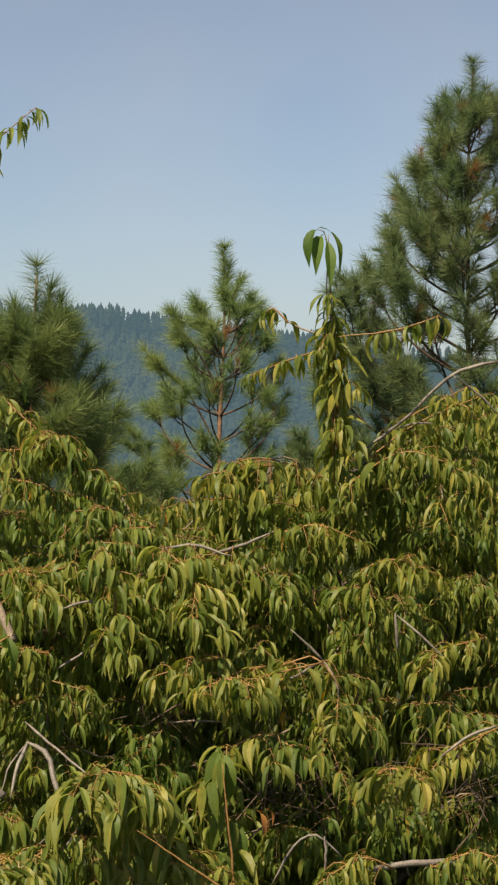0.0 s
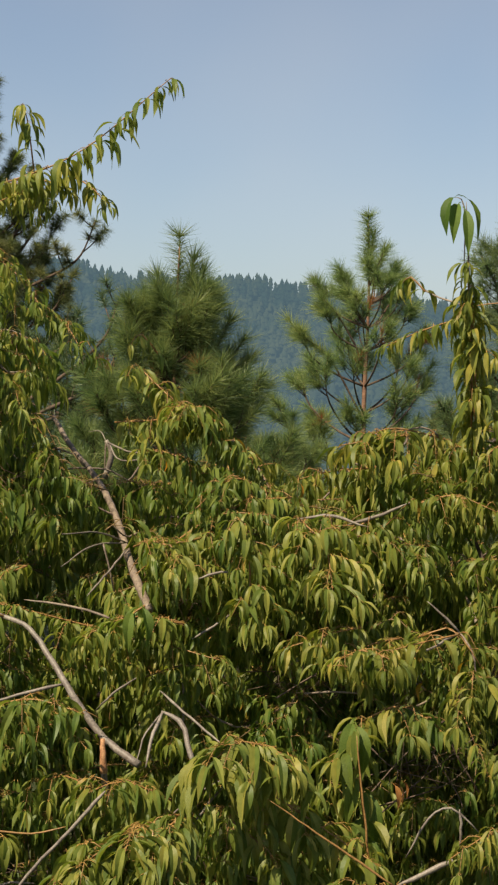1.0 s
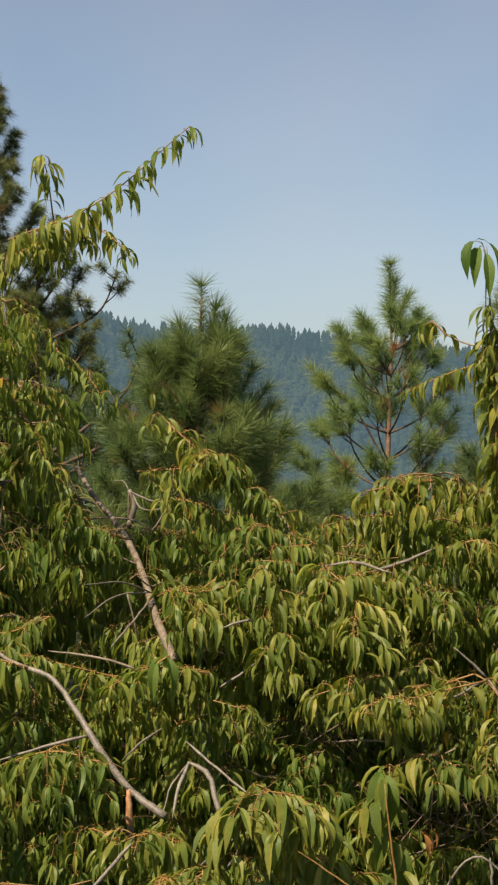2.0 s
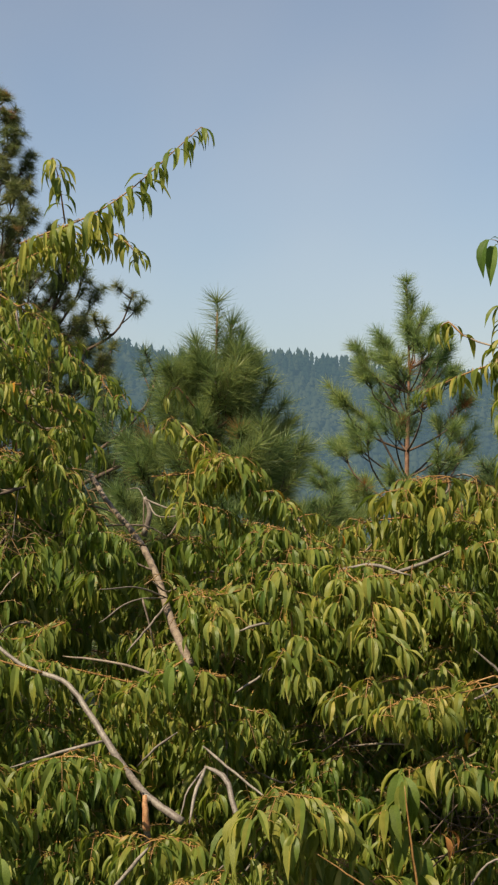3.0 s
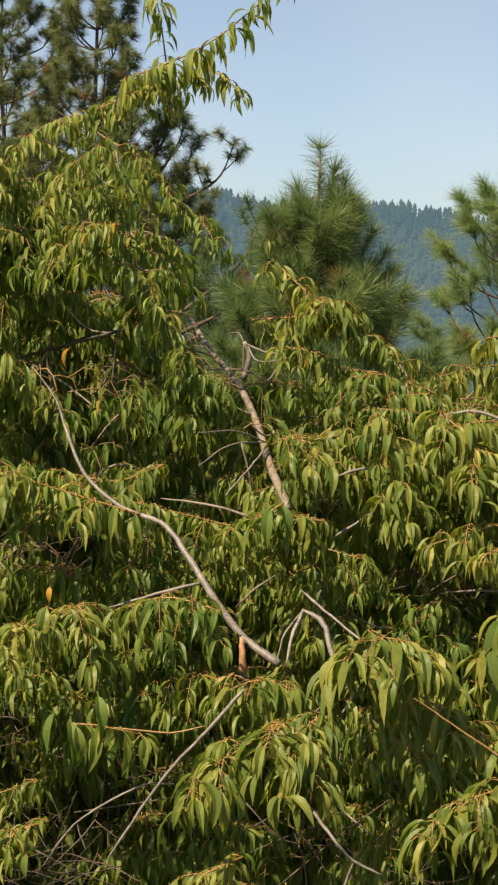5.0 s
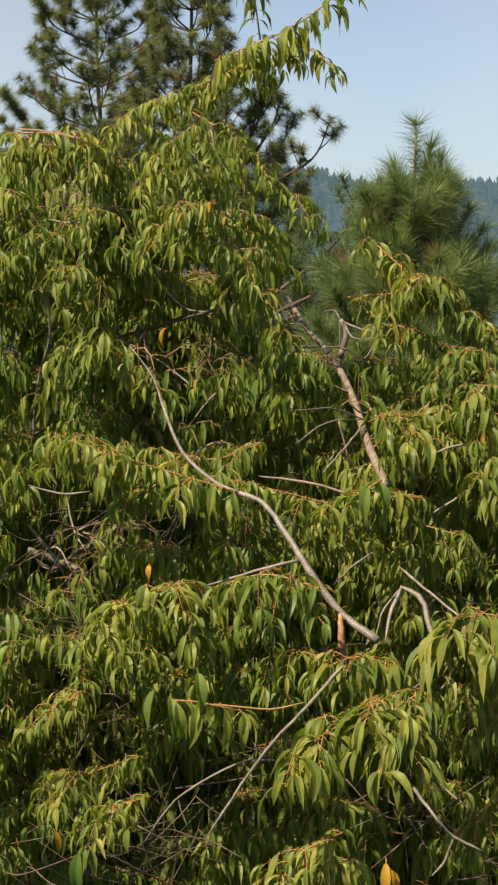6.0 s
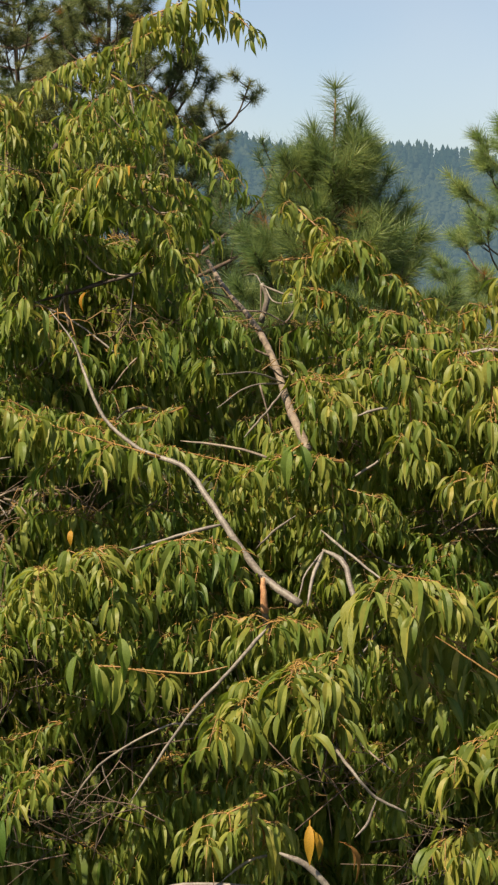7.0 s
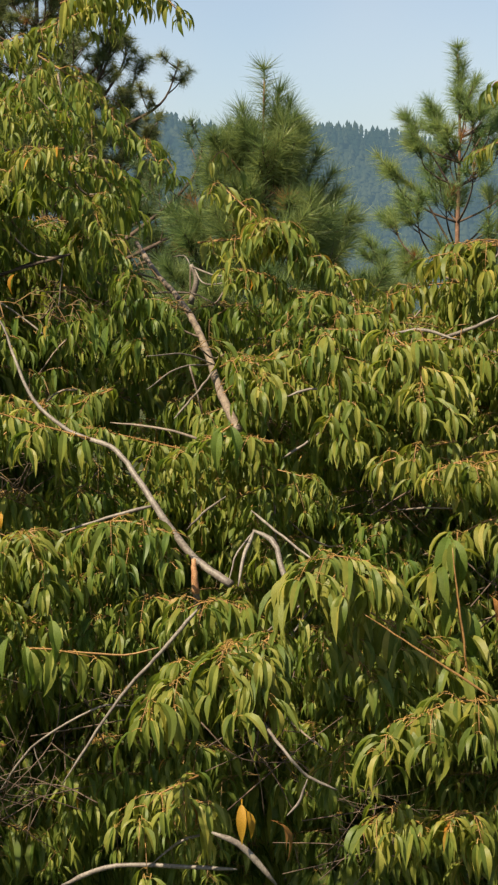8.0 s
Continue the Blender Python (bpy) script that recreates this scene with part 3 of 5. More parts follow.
class Crown:
    """Collects one tree's leaves, twigs and limbs."""

    def __init__(self, seed):
        self.rng = np.random.default_rng(seed)
        self.raw, self.twigs, self.nodes, self.shoots, self.owner = [], [], [], [], -1

    def leaf(self, at, outward, size, hang=1.0):
        self.raw.append((at[0], at[1], at[2], outward[0], outward[1], size, hang, self.owner))

    def settle(self):
        """Poses every leaf; drops those hiding bare limbs or hollows from the camera."""
        rng = self.rng
        raw = np.array(self.raw)
        n = len(raw)
        at, size = raw[:, :3], raw[:, 5] * rng.uniform(0.64, 1.24, n)
        a = np.arctan2(raw[:, 4], raw[:, 3]) + rng.normal(0, 0.30, n)
        tilt = rng.normal(0.11, 0.20, n) / raw[:, 6]
        out = np.stack([np.cos(a), np.sin(a), 0 * a], 1)
        down = -np.array([0, 0, 1.0]) * np.cos(tilt)[:, None] + out * np.sin(tilt)[:, None] + rng.normal(0, 0.12, (n, 3))
        down /= np.linalg.norm(down, axis=1)[:, None]
        back = -out + rng.normal(0, 0.28, (n, 3))
        back -= (back * down).sum(1)[:, None] * down
        back /= np.linalg.norm(back, axis=1)[:, None]
        right = np.cross(back, -down)
        self.rot = np.stack([right, back, -down], 2)
        self.at = at + out * (0.17 * size)[:, None] - np.array([0, 0, 0.07]) * size[:, None]
        self.size, self.of = size, raw[:, 7].astype(int)
        deep = at[:, 1] - front(at[:, 2])
        self.kind = np.where(deep > 0.60, 18 + rng.integers(5, size=n), np.where(deep > 0.10, 10 + rng.integers(8, size=n), rng.integers(10, size=n)))
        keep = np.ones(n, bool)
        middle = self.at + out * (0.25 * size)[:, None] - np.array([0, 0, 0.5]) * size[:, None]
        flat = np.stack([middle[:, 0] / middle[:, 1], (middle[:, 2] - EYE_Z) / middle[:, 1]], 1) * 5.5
        for p, wide in KEPT_IN_VIEW:
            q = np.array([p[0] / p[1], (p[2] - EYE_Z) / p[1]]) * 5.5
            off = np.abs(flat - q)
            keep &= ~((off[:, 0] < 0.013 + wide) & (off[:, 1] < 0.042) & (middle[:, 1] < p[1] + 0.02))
        for p, rx, rz in HOLLOWS:
            q = np.array([p[0] / p[1], (p[2] - EYE_Z) / p[1]]) * 5.5
            off = (flat - q) / (np.array([rx, rz]) * 5.5 / p[1])
            inside = (off**2).sum(1) < 1 + rng.normal(0, 0.25, n)
            keep &= ~(inside & (middle[:, 1] < p[1] + 0.95) & (rng.uniform(size=n) < 0.9))
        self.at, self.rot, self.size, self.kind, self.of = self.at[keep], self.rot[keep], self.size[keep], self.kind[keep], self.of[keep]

    def shoot(self, step, size, points, r=0.0016, hang=1.0):
        """A leafy shoot: leaves in two rows along it, hanging, and a tuft at its end."""
        rng = self.rng
        points = np.array(points)
        far = np.sum(np.linalg.norm(np.diff(points, axis=0), axis=1))
        path = glide(points, max(5, int(far / 0.035)))
        along = np.gradient(path, axis=0)
        knots = max(2, int(far / 0.024))
        each = max(2, round(0.024 / step))
        for i in range(knots):
            u = (i + rng.uniform(0.2, 0.8)) / knots
            f = u * (len(path) - 1)
            k = min(int(f), len(path) - 2)
            at = path[k] + (f - k) * (path[k + 1] - path[k])
            steep = abs(along[k][2]) > 0.85 * np.linalg.norm(along[k])
            lead = rng.uniform(0, 6.28) if steep else math.atan2(along[k][1], along[k][0])
            for j in range(each):
                a = lead + (1 if (i + j) % 2 else -1) * rng.normal(1.25, 0.45)
                self.leaf(at + (0, 0, 0.006), (math.cos(a), math.sin(a)), size * (1.0 - 0.3 * u**3), 0.5 if steep else hang)
        for i in range(5):
            self.leaf(path[-1], along[-1] / (np.linalg.norm(along[-1]) + 1e-9) + rng.normal(0, 0.7, 3), size * 0.8, hang)
        self.twigs.append(tube(path if self.owner >= 0 else path[:: max(1, len(path) // 5)], r * 1.5, r * 0.7, 4 if self.owner >= 0 else 3))
        self.nodes.append(path[0])
        return path

    def bough(self, step, size, points, sides=7, reach=0.15, hang=1.0):
        """A shoot with shorter side shoots that fan out and droop: one tier of leaves."""
        rng = self.rng
        path = self.shoot(step, size, points, 0.0020 if self.owner >= 0 else 0.0016, hang)
        lead = path[-1] - path[0]
        for i in range(sides):
            u = (i + rng.uniform(0.1, 0.9)) / sides
            at = path[int(u * (len(path) - 1))]
            a = math.atan2(lead[1], lead[0]) + (1 if i % 2 else -1) * rng.uniform(0.4, 1.2)
            far = reach * rng.uniform(0.5, 1.1) * (1 - 0.4 * u)
            out = np.array([math.cos(a), math.sin(a), 0])
            self.shoot(step * 1.1, size * 0.95, [at, at + out * far * 0.5 + (0, 0, rng.uniform(-0.01, 0.02)), at + out * far - (0, 0, far * rng.uniform(0.2, 0.7))], 0.0011, hang)

    def umbrella(self, at, size, n=8):
        """A short spur with leaves spreading and drooping all round."""
        turn = self.rng.uniform(0, 6.28)
        for i in range(n):
            a = turn + i * 2.4
            out = np.array([math.cos(a), math.sin(a), 0])
            self.leaf(at + out * 0.008 + (0, 0, self.rng.uniform(-0.02, 0.01)), out, size, 0.62)

    def build(self, tree, near, blade, blade_single, blade_inner, keep=280):
        """Leaves nearest to a place of the plan become parts of their own, the rest one mesh."""
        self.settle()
        order = np.argsort(np.linalg.norm((self.at - near) * (1, 1.6, 1), axis=1) + 9.0 * (self.of < 0))
        single, rest = order[:keep], order[keep:]
        shared = []
        for n, (v, f) in enumerate(SHAPES):
            me = mesh_of("leaf", v, f, blade_single)
            me.materials.append(PETIOLE)
            for k in range(STALK):
                me.polygons[len(f) - 1 - k].material_index = 1
            crease(me, np.arange(len(v)) < ROWS[n])
            shared.append(me)
        for i in single:
            ob = part("leaf", shared[self.kind[i]], self.shoots[self.of[i]])
            ob.matrix_world = Matrix.Translation(self.at[i]) @ Matrix(self.rot[i].tolist()).to_4x4() @ Matrix.Scale(self.size[i], 4)
        outer = self.of[rest] >= 0
        for mass, name, material, label in ((rest[outer], "outer_foliage", blade, "drooping yellow-green lance-shaped leaves"), (rest[~outer], "foliage", blade_inner, "deeper green leaves inside the crown")):
            verts, loops, sizes, index, ribs, base = [], [], [], [], [], 0
            for kind, (v, f) in enumerate(SHAPES):
                mine = mass[self.kind[mass] == kind]
                placed = np.einsum("nij,vj->nvi", self.rot[mine] * self.size[mine][:, None, None], v) + self.at[mine][:, None]
                flat = np.array([i for face in f for i in face])
                verts.append(placed.reshape(-1, 3))
                loops.append((flat[None] + base + (np.arange(len(mine)) * len(v))[:, None]).ravel())
                sizes.append(np.tile([len(face) for face in f], len(mine)))
                index.append(np.tile([0] * (len(f) - STALK) + [1] * STALK, len(mine)))
                ribs.append(np.tile(np.arange(len(v)) < ROWS[kind], len(mine)))
                base += len(mine) * len(v)
            me = mesh_arrays(name, np.vstack(verts), np.concatenate(loops), np.concatenate(sizes), [material, PETIOLE], np.concatenate(index))
            crease(me, np.concatenate(ribs))
            tagged(part(name, me, tree, label), kind="stuff")
        tagged(part("twig_tangle", mesh_of("twig_tangle", *join(self.twigs), FINE_TWIG), tree, "thin brown leafy twigs"), kind="stuff")


# limb points kept free of leaves as seen from the camera
KEPT_IN_VIEW = []
# shaded hollows in the crowns, cut along the camera's view, where bare twigs show
HOLLOWS = (
    ((-0.84, 5.00, 1.68), 0.11, 0.06),
    ((-0.88, 4.80, 1.38), 0.10, 0.06),
    ((-0.64, 4.80, 1.40), 0.07, 0.06),
    ((-0.97, 5.20, 1.84), 0.08, 0.05),
    ((-0.48, 5.00, 1.59), 0.21, 0.12),
    ((-0.03, 4.90, 1.51), 0.09, 0.10),
    ((-0.97, 5.50, 2.12), 0.14, 0.12),
    ((-0.73, 5.50, 2.16), 0.11, 0.06),
    ((0.67, 5.00, 1.93), 0.10, 0.07),
    ((1.08, 5.00, 1.92), 0.08, 0.08),
    ((0.39, 5.30, 2.09), 0.09, 0.05),
    ((0.00, 5.60, 2.28), 0.08, 0.04),
    ((-1.05, 6.00, 3.10), 0.11, 0.06),
    ((0.22, 4.80, 1.29), 0.08, 0.07),
    ((-0.67, 6.10, 2.62), 0.16, 0.08),
)
LEFT, RIGHT = Crown(21), Crown(22)
left_tree = thing("cherry_tree", "leaning cherry tree with broken limbs and drooping yellow-green leaves", "tree", "cherry trees")
right_tree = thing("cherry_tree", "spreading cherry tree with a tall leafy shoot and drooping leaves", "tree", "cherry trees")
wood_rng = np.random.default_rng(8)


def whose(p):
    return (LEFT, left_tree) if p[0] < 0.36 else (RIGHT, right_tree)


def bare(bark, r0, r1, *points):
    """A limb or twig without leaves."""
    crown, tree = whose(points[0])
    far = np.sum(np.linalg.norm(np.diff(points, axis=0), axis=1))
    path = glide(points, max(8, int(far / 0.025)))
    path[1:-1] += wood_rng.normal(0, 0.0007, path[1:-1].shape)
    part("branch", mesh_of("branch", *tube(path, r0, r1, 8, 0.06, wood_rng, max(r0, r1) < 0.0085), BARKS[bark]), tree)
    crown.nodes.extend(path[::4])
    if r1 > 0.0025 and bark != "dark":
        KEPT_IN_VIEW.extend((p, (r0 + r1) / 2) for p in path[1 : -max(2, len(path) // 8)])


def spray(step, size, *points, sides=6):
    crown, tree = whose(points[0])
    kept, crown.twigs, crown.owner = crown.twigs, [], len(crown.shoots)
    crown.bough(step * 0.56, size * 0.93, points, sides=sides, reach=0.13)
    crown.shoots.append(part("leafy_shoot", mesh_of("leafy_shoot", *join(crown.twigs), TWIG), tree, "orange-brown shoot with hanging leaves"))
    crown.twigs, crown.owner = kept, -1


def frame_wood(crown, tree, foot, fork, spread, seed):
    """Trunk and main limbs, mostly hidden among the leaves."""
    rng = np.random.default_rng(seed)
    trunk = glide([(foot[0], foot[1], -0.1), (foot[0] + 0.05, foot[1] - 0.03, fork * 0.5), (foot[0] - 0.03, foot[1], fork)], 16)
    part("trunk", mesh_of("trunk", *tube(trunk, 0.085, 0.05, 12, 0.06, rng), DARK), tree, "dark rough trunk")
    for i in range(16):
        x = rng.uniform(*spread)
        y = rng.uniform(6.6, 7.8)
        z = min(rng.uniform(1.0, 3.2), float(skyline(x * EDGE_Y / y)) - 0.35)
        start = trunk[int(rng.uniform(6, 15.9))]
        end = np.array([x, y, z])
        mid = (start + end) / 2 + (0, 0, 0.18) + rng.normal(0, 0.08, 3)
        path = glide([start, mid, end], 20)
        path[1:-1] += rng.normal(0, 0.006, path[1:-1].shape)
        part("limb", mesh_of("limb", *tube(path, 0.024, 0.006, 7, 0.1, rng), DARK if i % 3 else BARK), tree)
        crown.nodes.extend(path[6:])


frame_wood(LEFT, left_tree, (-1.25, 6.9), 1.5, (-2.4, 0.4), 31)
frame_wood(RIGHT, right_tree, (1.15, 6.7), 1.4, (0.3, 2.5), 32)

# limbs and shoots that show
bare("bark", .008, .013, (-0.474, 7.00, 2.812), (-0.393, 6.72, 2.717), (-0.286, 6.44, 2.617), (-0.211, 6.16, 2.517), (-0.146, 5.88, 2.377), (-0.087, 5.60, 2.292))
bare("grey", .011, .008, (-0.282, 6.80, 2.604), (-0.260, 6.80, 2.688), (-0.278, 6.80, 2.736))
bare("grey", .004, .002, (-0.278, 6.80, 2.732), (-0.183, 6.70, 2.698), (-0.072, 6.60, 2.706))
bare("grey", .003, .002, (-0.270, 6.80, 2.732), (-0.220, 6.70, 2.672), (-0.085, 6.60, 2.691))
bare("grey", .0022, .0014, (-0.278, 6.80, 2.732), (-0.301, 6.85, 2.765), (-0.345, 6.90, 2.762))
bare("grey", .004, .011, (-0.691, 5.50, 2.527), (-0.626, 5.44, 2.394), (-0.523, 5.39, 2.314), (-0.406, 5.33, 2.274), (-0.337, 5.27, 2.198), (-0.276, 5.21, 2.116), (-0.188, 5.16, 2.008), (-0.094, 5.10, 1.951))
bare("grey", .0022, .0042, (-0.788, 5.56, 2.683), (-0.722, 5.53, 2.601), (-0.691, 5.5, 2.527), (-0.676, 5.487, 2.49))
bare("grey", .006, .003, (-0.297, 5.30, 2.127), (-0.408, 5.30, 2.099), (-0.557, 5.30, 2.056))
bare("split", .006, .011, (-0.189, 5.13, 2.012), (-0.187, 5.12, 1.972), (-0.185, 5.12, 1.925))
bare("bark", .010, .008, (-0.185, 5.15, 1.930), (-0.184, 5.15, 1.900), (-0.180, 5.15, 1.860))
bare("grey", .0055, .003, (-0.166, 4.85, 1.935), (-0.249, 4.85, 1.84), (-0.36, 4.85, 1.718), (-0.501, 4.85, 1.512))
bare("grey", .008, .007, (-0.040, 5.20, 2.072), (0.013, 5.17, 2.047), (0.034, 5.13, 1.980), (0.055, 5.10, 1.931))
bare("grey", .006, .004, (-0.037, 5.20, 2.072), (-0.063, 5.15, 2.014), (-0.077, 5.10, 1.944))
bare("grey", .003, .002, (-0.037, 5.20, 2.072), (-0.084, 5.15, 2.015), (-0.101, 5.10, 1.958))
bare("grey", .004, .003, (-0.046, 5.30, 2.109), (0.035, 5.20, 2.056), (0.134, 5.10, 1.994))
bare("grey", .003, .002, (0.154, 5.10, 1.927), (0.062, 5.00, 1.904), (-0.048, 4.90, 1.827))
bare("grey", .004, .003, (-0.032, 4.74, 1.713), (0.036, 4.5, 1.689), (0.091, 4.5, 1.625), (0.157, 4.5, 1.592))
bare("grey", .003, .003, (0.091, 4.5, 1.618), (0.072, 4.5, 1.567), (0.044, 4.5, 1.535))
bare("bark", .003, .002, (-0.013, 5.10, 1.654), (0.085, 5.00, 1.592), (0.153, 4.90, 1.561))
bare("grey", .0065, .005, (-0.515, 4.90, 1.245), (-0.385, 4.87, 1.302), (-0.204, 4.83, 1.311), (-0.081, 4.80, 1.314))
bare("grey", .007, .008, (-0.127, 4.55, 1.483), (-0.057, 4.55, 1.449), (0.017, 4.55, 1.36))
bare("grey", .003, .004, (-0.283, 4.80, 1.330), (-0.214, 4.80, 1.385), (-0.140, 4.80, 1.405))
bare("grey", .003, .003, (-0.710, 5.20, 1.398), (-0.618, 5.20, 1.517), (-0.454, 5.20, 1.613), (-0.366, 5.20, 1.619))
bare("grey", .002, .002, (-0.618, 5.20, 1.517), (-0.610, 5.20, 1.480), (-0.594, 5.20, 1.439))
bare("twig", .003, .002, (-0.498, 5.00, 1.807), (-0.358, 5.00, 1.796), (-0.260, 5.00, 1.816))
bare("twig", .0014, .0034, (0.220, 4.70, 1.952), (0.349, 4.70, 1.865), (0.530, 4.70, 1.744))
bare("twig", .0018, .0032, (0.442, 4.86, 2.074), (0.453, 4.86, 1.963), (0.465, 4.86, 1.868), (0.485, 4.86, 1.698))
bare("grey", .006, .008, (0.536, 4.85, 1.706), (0.619, 4.85, 1.744), (0.691, 4.85, 1.779))
bare("grey", .004, .003, (0.037, 5.50, 2.387), (0.105, 5.50, 2.408), (0.158, 5.50, 2.408))
bare("grey", .004, .003, (0.034, 5.50, 2.223), (0.088, 5.50, 2.256), (0.139, 5.50, 2.293))
bare("dark", .006, .004, (-0.857, 6.40, 2.713), (-0.742, 6.35, 2.755), (-0.620, 6.30, 2.780))
bare("bark", .011, .013, (-1.226, 6.20, 2.032), (-1.119, 6.20, 1.996), (-1.031, 6.20, 1.948))
bare("grey", .006, .005, (-1.179, 6.00, 2.136), (-1.087, 6.00, 2.015), (-1.022, 6.00, 1.861))
bare("grey", .004, .003, (-1.119, 6.20, 1.991), (-1.045, 6.10, 2.045), (-0.982, 6.00, 2.083))
bare("dark", .010, .013, (-1.225, 6.60, 2.869), (-1.216, 6.60, 2.702), (-1.245, 6.60, 2.479), (-1.256, 6.60, 2.216))
bare("dark", .008, .012, (-0.907, 6.50, 3.192), (-0.953, 6.50, 3.126), (-1.014, 6.50, 3.073), (-1.108, 6.50, 3.021), (-1.192, 6.50, 2.859))
bare("grey", .005, .003, (-1.160, 6.20, 2.839), (-1.144, 6.20, 2.708), (-1.185, 6.20, 2.552), (-1.208, 6.20, 2.342))
bare("bark", .005, .004, (-1.201, 6.05, 3.322), (-1.081, 6.05, 3.307), (-0.968, 6.05, 3.273))
bare("grey", .003, .003, (-1.166, 6.30, 3.063), (-1.085, 6.25, 3.049), (-1.014, 6.20, 3.049))
bare("dark", .004, .005, (-0.961, 6.20, 2.685), (-0.759, 6.15, 2.738), (-0.593, 6.10, 2.781))
bare("grey", .003, .003, (-0.925, 6.10, 2.699), (-0.781, 6.05, 2.625), (-0.657, 6.00, 2.535))
bare("grey", .002, .002, (-0.617, 6.10, 2.771), (-0.629, 6.10, 2.686), (-0.638, 6.10, 2.610))
bare("grey", .004, .006, (0.950, 6.00, 2.828), (1.082, 5.97, 2.933), (1.212, 5.93, 3.063), (1.346, 5.90, 3.108))
bare("grey", .004, .003, (1.209, 5.90, 3.063), (1.293, 5.90, 3.004), (1.349, 5.90, 2.946))
bare("grey", .003, .003, (1.053, 6.00, 2.895), (1.105, 5.95, 2.916), (1.147, 5.90, 2.917))
bare("grey", .002, .005, (0.681, 5.50, 2.336), (0.729, 5.50, 2.294), (0.773, 5.50, 2.250))
bare("grey", .004, .003, (0.773, 5.50, 2.250), (0.702, 5.46, 2.216), (0.635, 5.42, 2.190))
bare("bark", .004, .003, (0.773, 5.50, 2.250), (0.802, 5.47, 2.206), (0.815, 5.45, 2.139))
bare("grey", .006, .004, (0.332, 5.80, 2.538), (0.422, 5.78, 2.552), (0.478, 5.77, 2.537), (0.535, 5.75, 2.522))
bare("grey", .006, .004, (0.481, 5.80, 2.523), (0.567, 5.75, 2.555), (0.652, 5.70, 2.597))
bare("grey", .005, .004, (0.623, 6.20, 2.799), (0.681, 6.20, 2.796), (0.692, 6.20, 2.764), (0.671, 6.20, 2.739))
bare("grey", .005, .004, (0.975, 5.50, 2.385), (0.979, 5.50, 2.330), (0.983, 5.50, 2.279))
bare("grey", .004, .003, (0.980, 5.50, 2.377), (1.043, 5.47, 2.325), (1.103, 5.45, 2.265))
bare("grey", .004, .005, (1.049, 5.20, 2.031), (1.124, 5.20, 2.086), (1.203, 5.20, 2.116))
bare("grey", .008, .009, (0.809, 4.90, 1.802), (0.908, 4.90, 1.818), (1.029, 4.90, 1.823))
bare("grey", .003, .003, (0.570, 4.90, 1.767), (0.624, 4.90, 1.862), (0.680, 4.90, 1.890), (0.755, 4.90, 1.826))
bare("grey", .004, .003, (0.701, 4.90, 1.887), (0.705, 4.90, 1.847), (0.703, 4.90, 1.794))
bare("bark", .003, .003, (0.341, 5.40, 2.092), (0.418, 5.40, 2.097), (0.498, 5.40, 2.092))
bare("bark", .005, .002, (0.856, 5.92, 2.777), (0.843, 5.92, 3.167), (0.827, 5.92, 3.480))
bare("bark", .003, .002, (0.847, 5.95, 3.168), (0.738, 6.03, 3.212), (0.685, 6.10, 3.265))
bare("twig", .0022, .0020, (0.853, 5.85, 3.169), (1.018, 5.82, 3.191), (1.135, 5.80, 3.231))
spray(.013, .095, (0.854, 5.90, 2.726), (0.841, 5.90, 3.098), (0.829, 5.90, 3.301), sides=0)
spray(.013, .095, (0.867, 5.90, 2.727), (0.856, 5.90, 3.031), (0.842, 5.90, 3.233), sides=0)
spray(.016, .105, (0.850, 5.92, 3.180), (0.848, 5.90, 3.000), (0.862, 5.88, 2.780), sides=4)
spray(.016, .092, (0.818, 5.90, 3.135), (0.706, 5.95, 3.097), (0.600, 6.00, 3.049), sides=0)
spray(.022, .090, (0.718, 6.00, 3.216), (0.680, 6.05, 3.262), (0.659, 6.10, 3.247), sides=0)
spray(.026, .100, (0.955, 5.85, 3.179), (1.052, 5.82, 3.197), (1.140, 5.80, 3.234), sides=0)
spray(.016, .090, (0.838, 6.20, 2.761), (0.631, 6.10, 2.801), (0.471, 6.00, 2.735))
spray(.018, .085, (0.608, 6.20, 2.678), (0.445, 6.15, 2.664), (0.317, 6.10, 2.630))
spray(.016, .080, (0.960, 6.08, 2.790), (1.075, 6.06, 2.915), (1.287, 6.02, 3.035))
spray(.016, .085, (0.968, 6.02, 2.800), (1.118, 6.00, 2.915), (1.331, 5.98, 3.010))
spray(.016, .085, (0.853, 5.80, 2.713), (1.035, 5.70, 2.833), (1.231, 5.60, 2.757))
spray(.016, .085, (1.104, 5.70, 2.670), (1.210, 5.65, 2.723), (1.314, 5.60, 2.693))
spray(.014, .080, (0.363, 5.90, 2.510), (0.523, 5.80, 2.477), (0.660, 5.70, 2.608))
spray(.014, .080, (0.588, 5.80, 2.561), (0.469, 5.75, 2.497), (0.386, 5.70, 2.403))
spray(.014, .080, (0.655, 5.80, 2.578), (0.781, 5.75, 2.615), (0.907, 5.70, 2.570))
spray(.016, .090, (-0.153, 6.20, 2.984), (-0.028, 6.10, 2.873), (0.041, 6.00, 2.849))
spray(.014, .090, (-0.047, 6.20, 2.863), (0.041, 6.05, 2.831), (0.142, 5.90, 2.734))
spray(.014, .080, (0.111, 6.10, 2.745), (0.221, 6.00, 2.681), (0.287, 5.90, 2.552))
spray(.016, .085, (0.261, 5.90, 2.602), (0.141, 5.80, 2.655), (0.029, 5.70, 2.561))
spray(.016, .090, (0.094, 5.70, 2.497), (-0.017, 5.60, 2.472), (-0.123, 5.50, 2.402))
spray(.018, .090, (0.653, 5.45, 2.240), (0.744, 5.43, 2.267), (0.820, 5.40, 2.170))
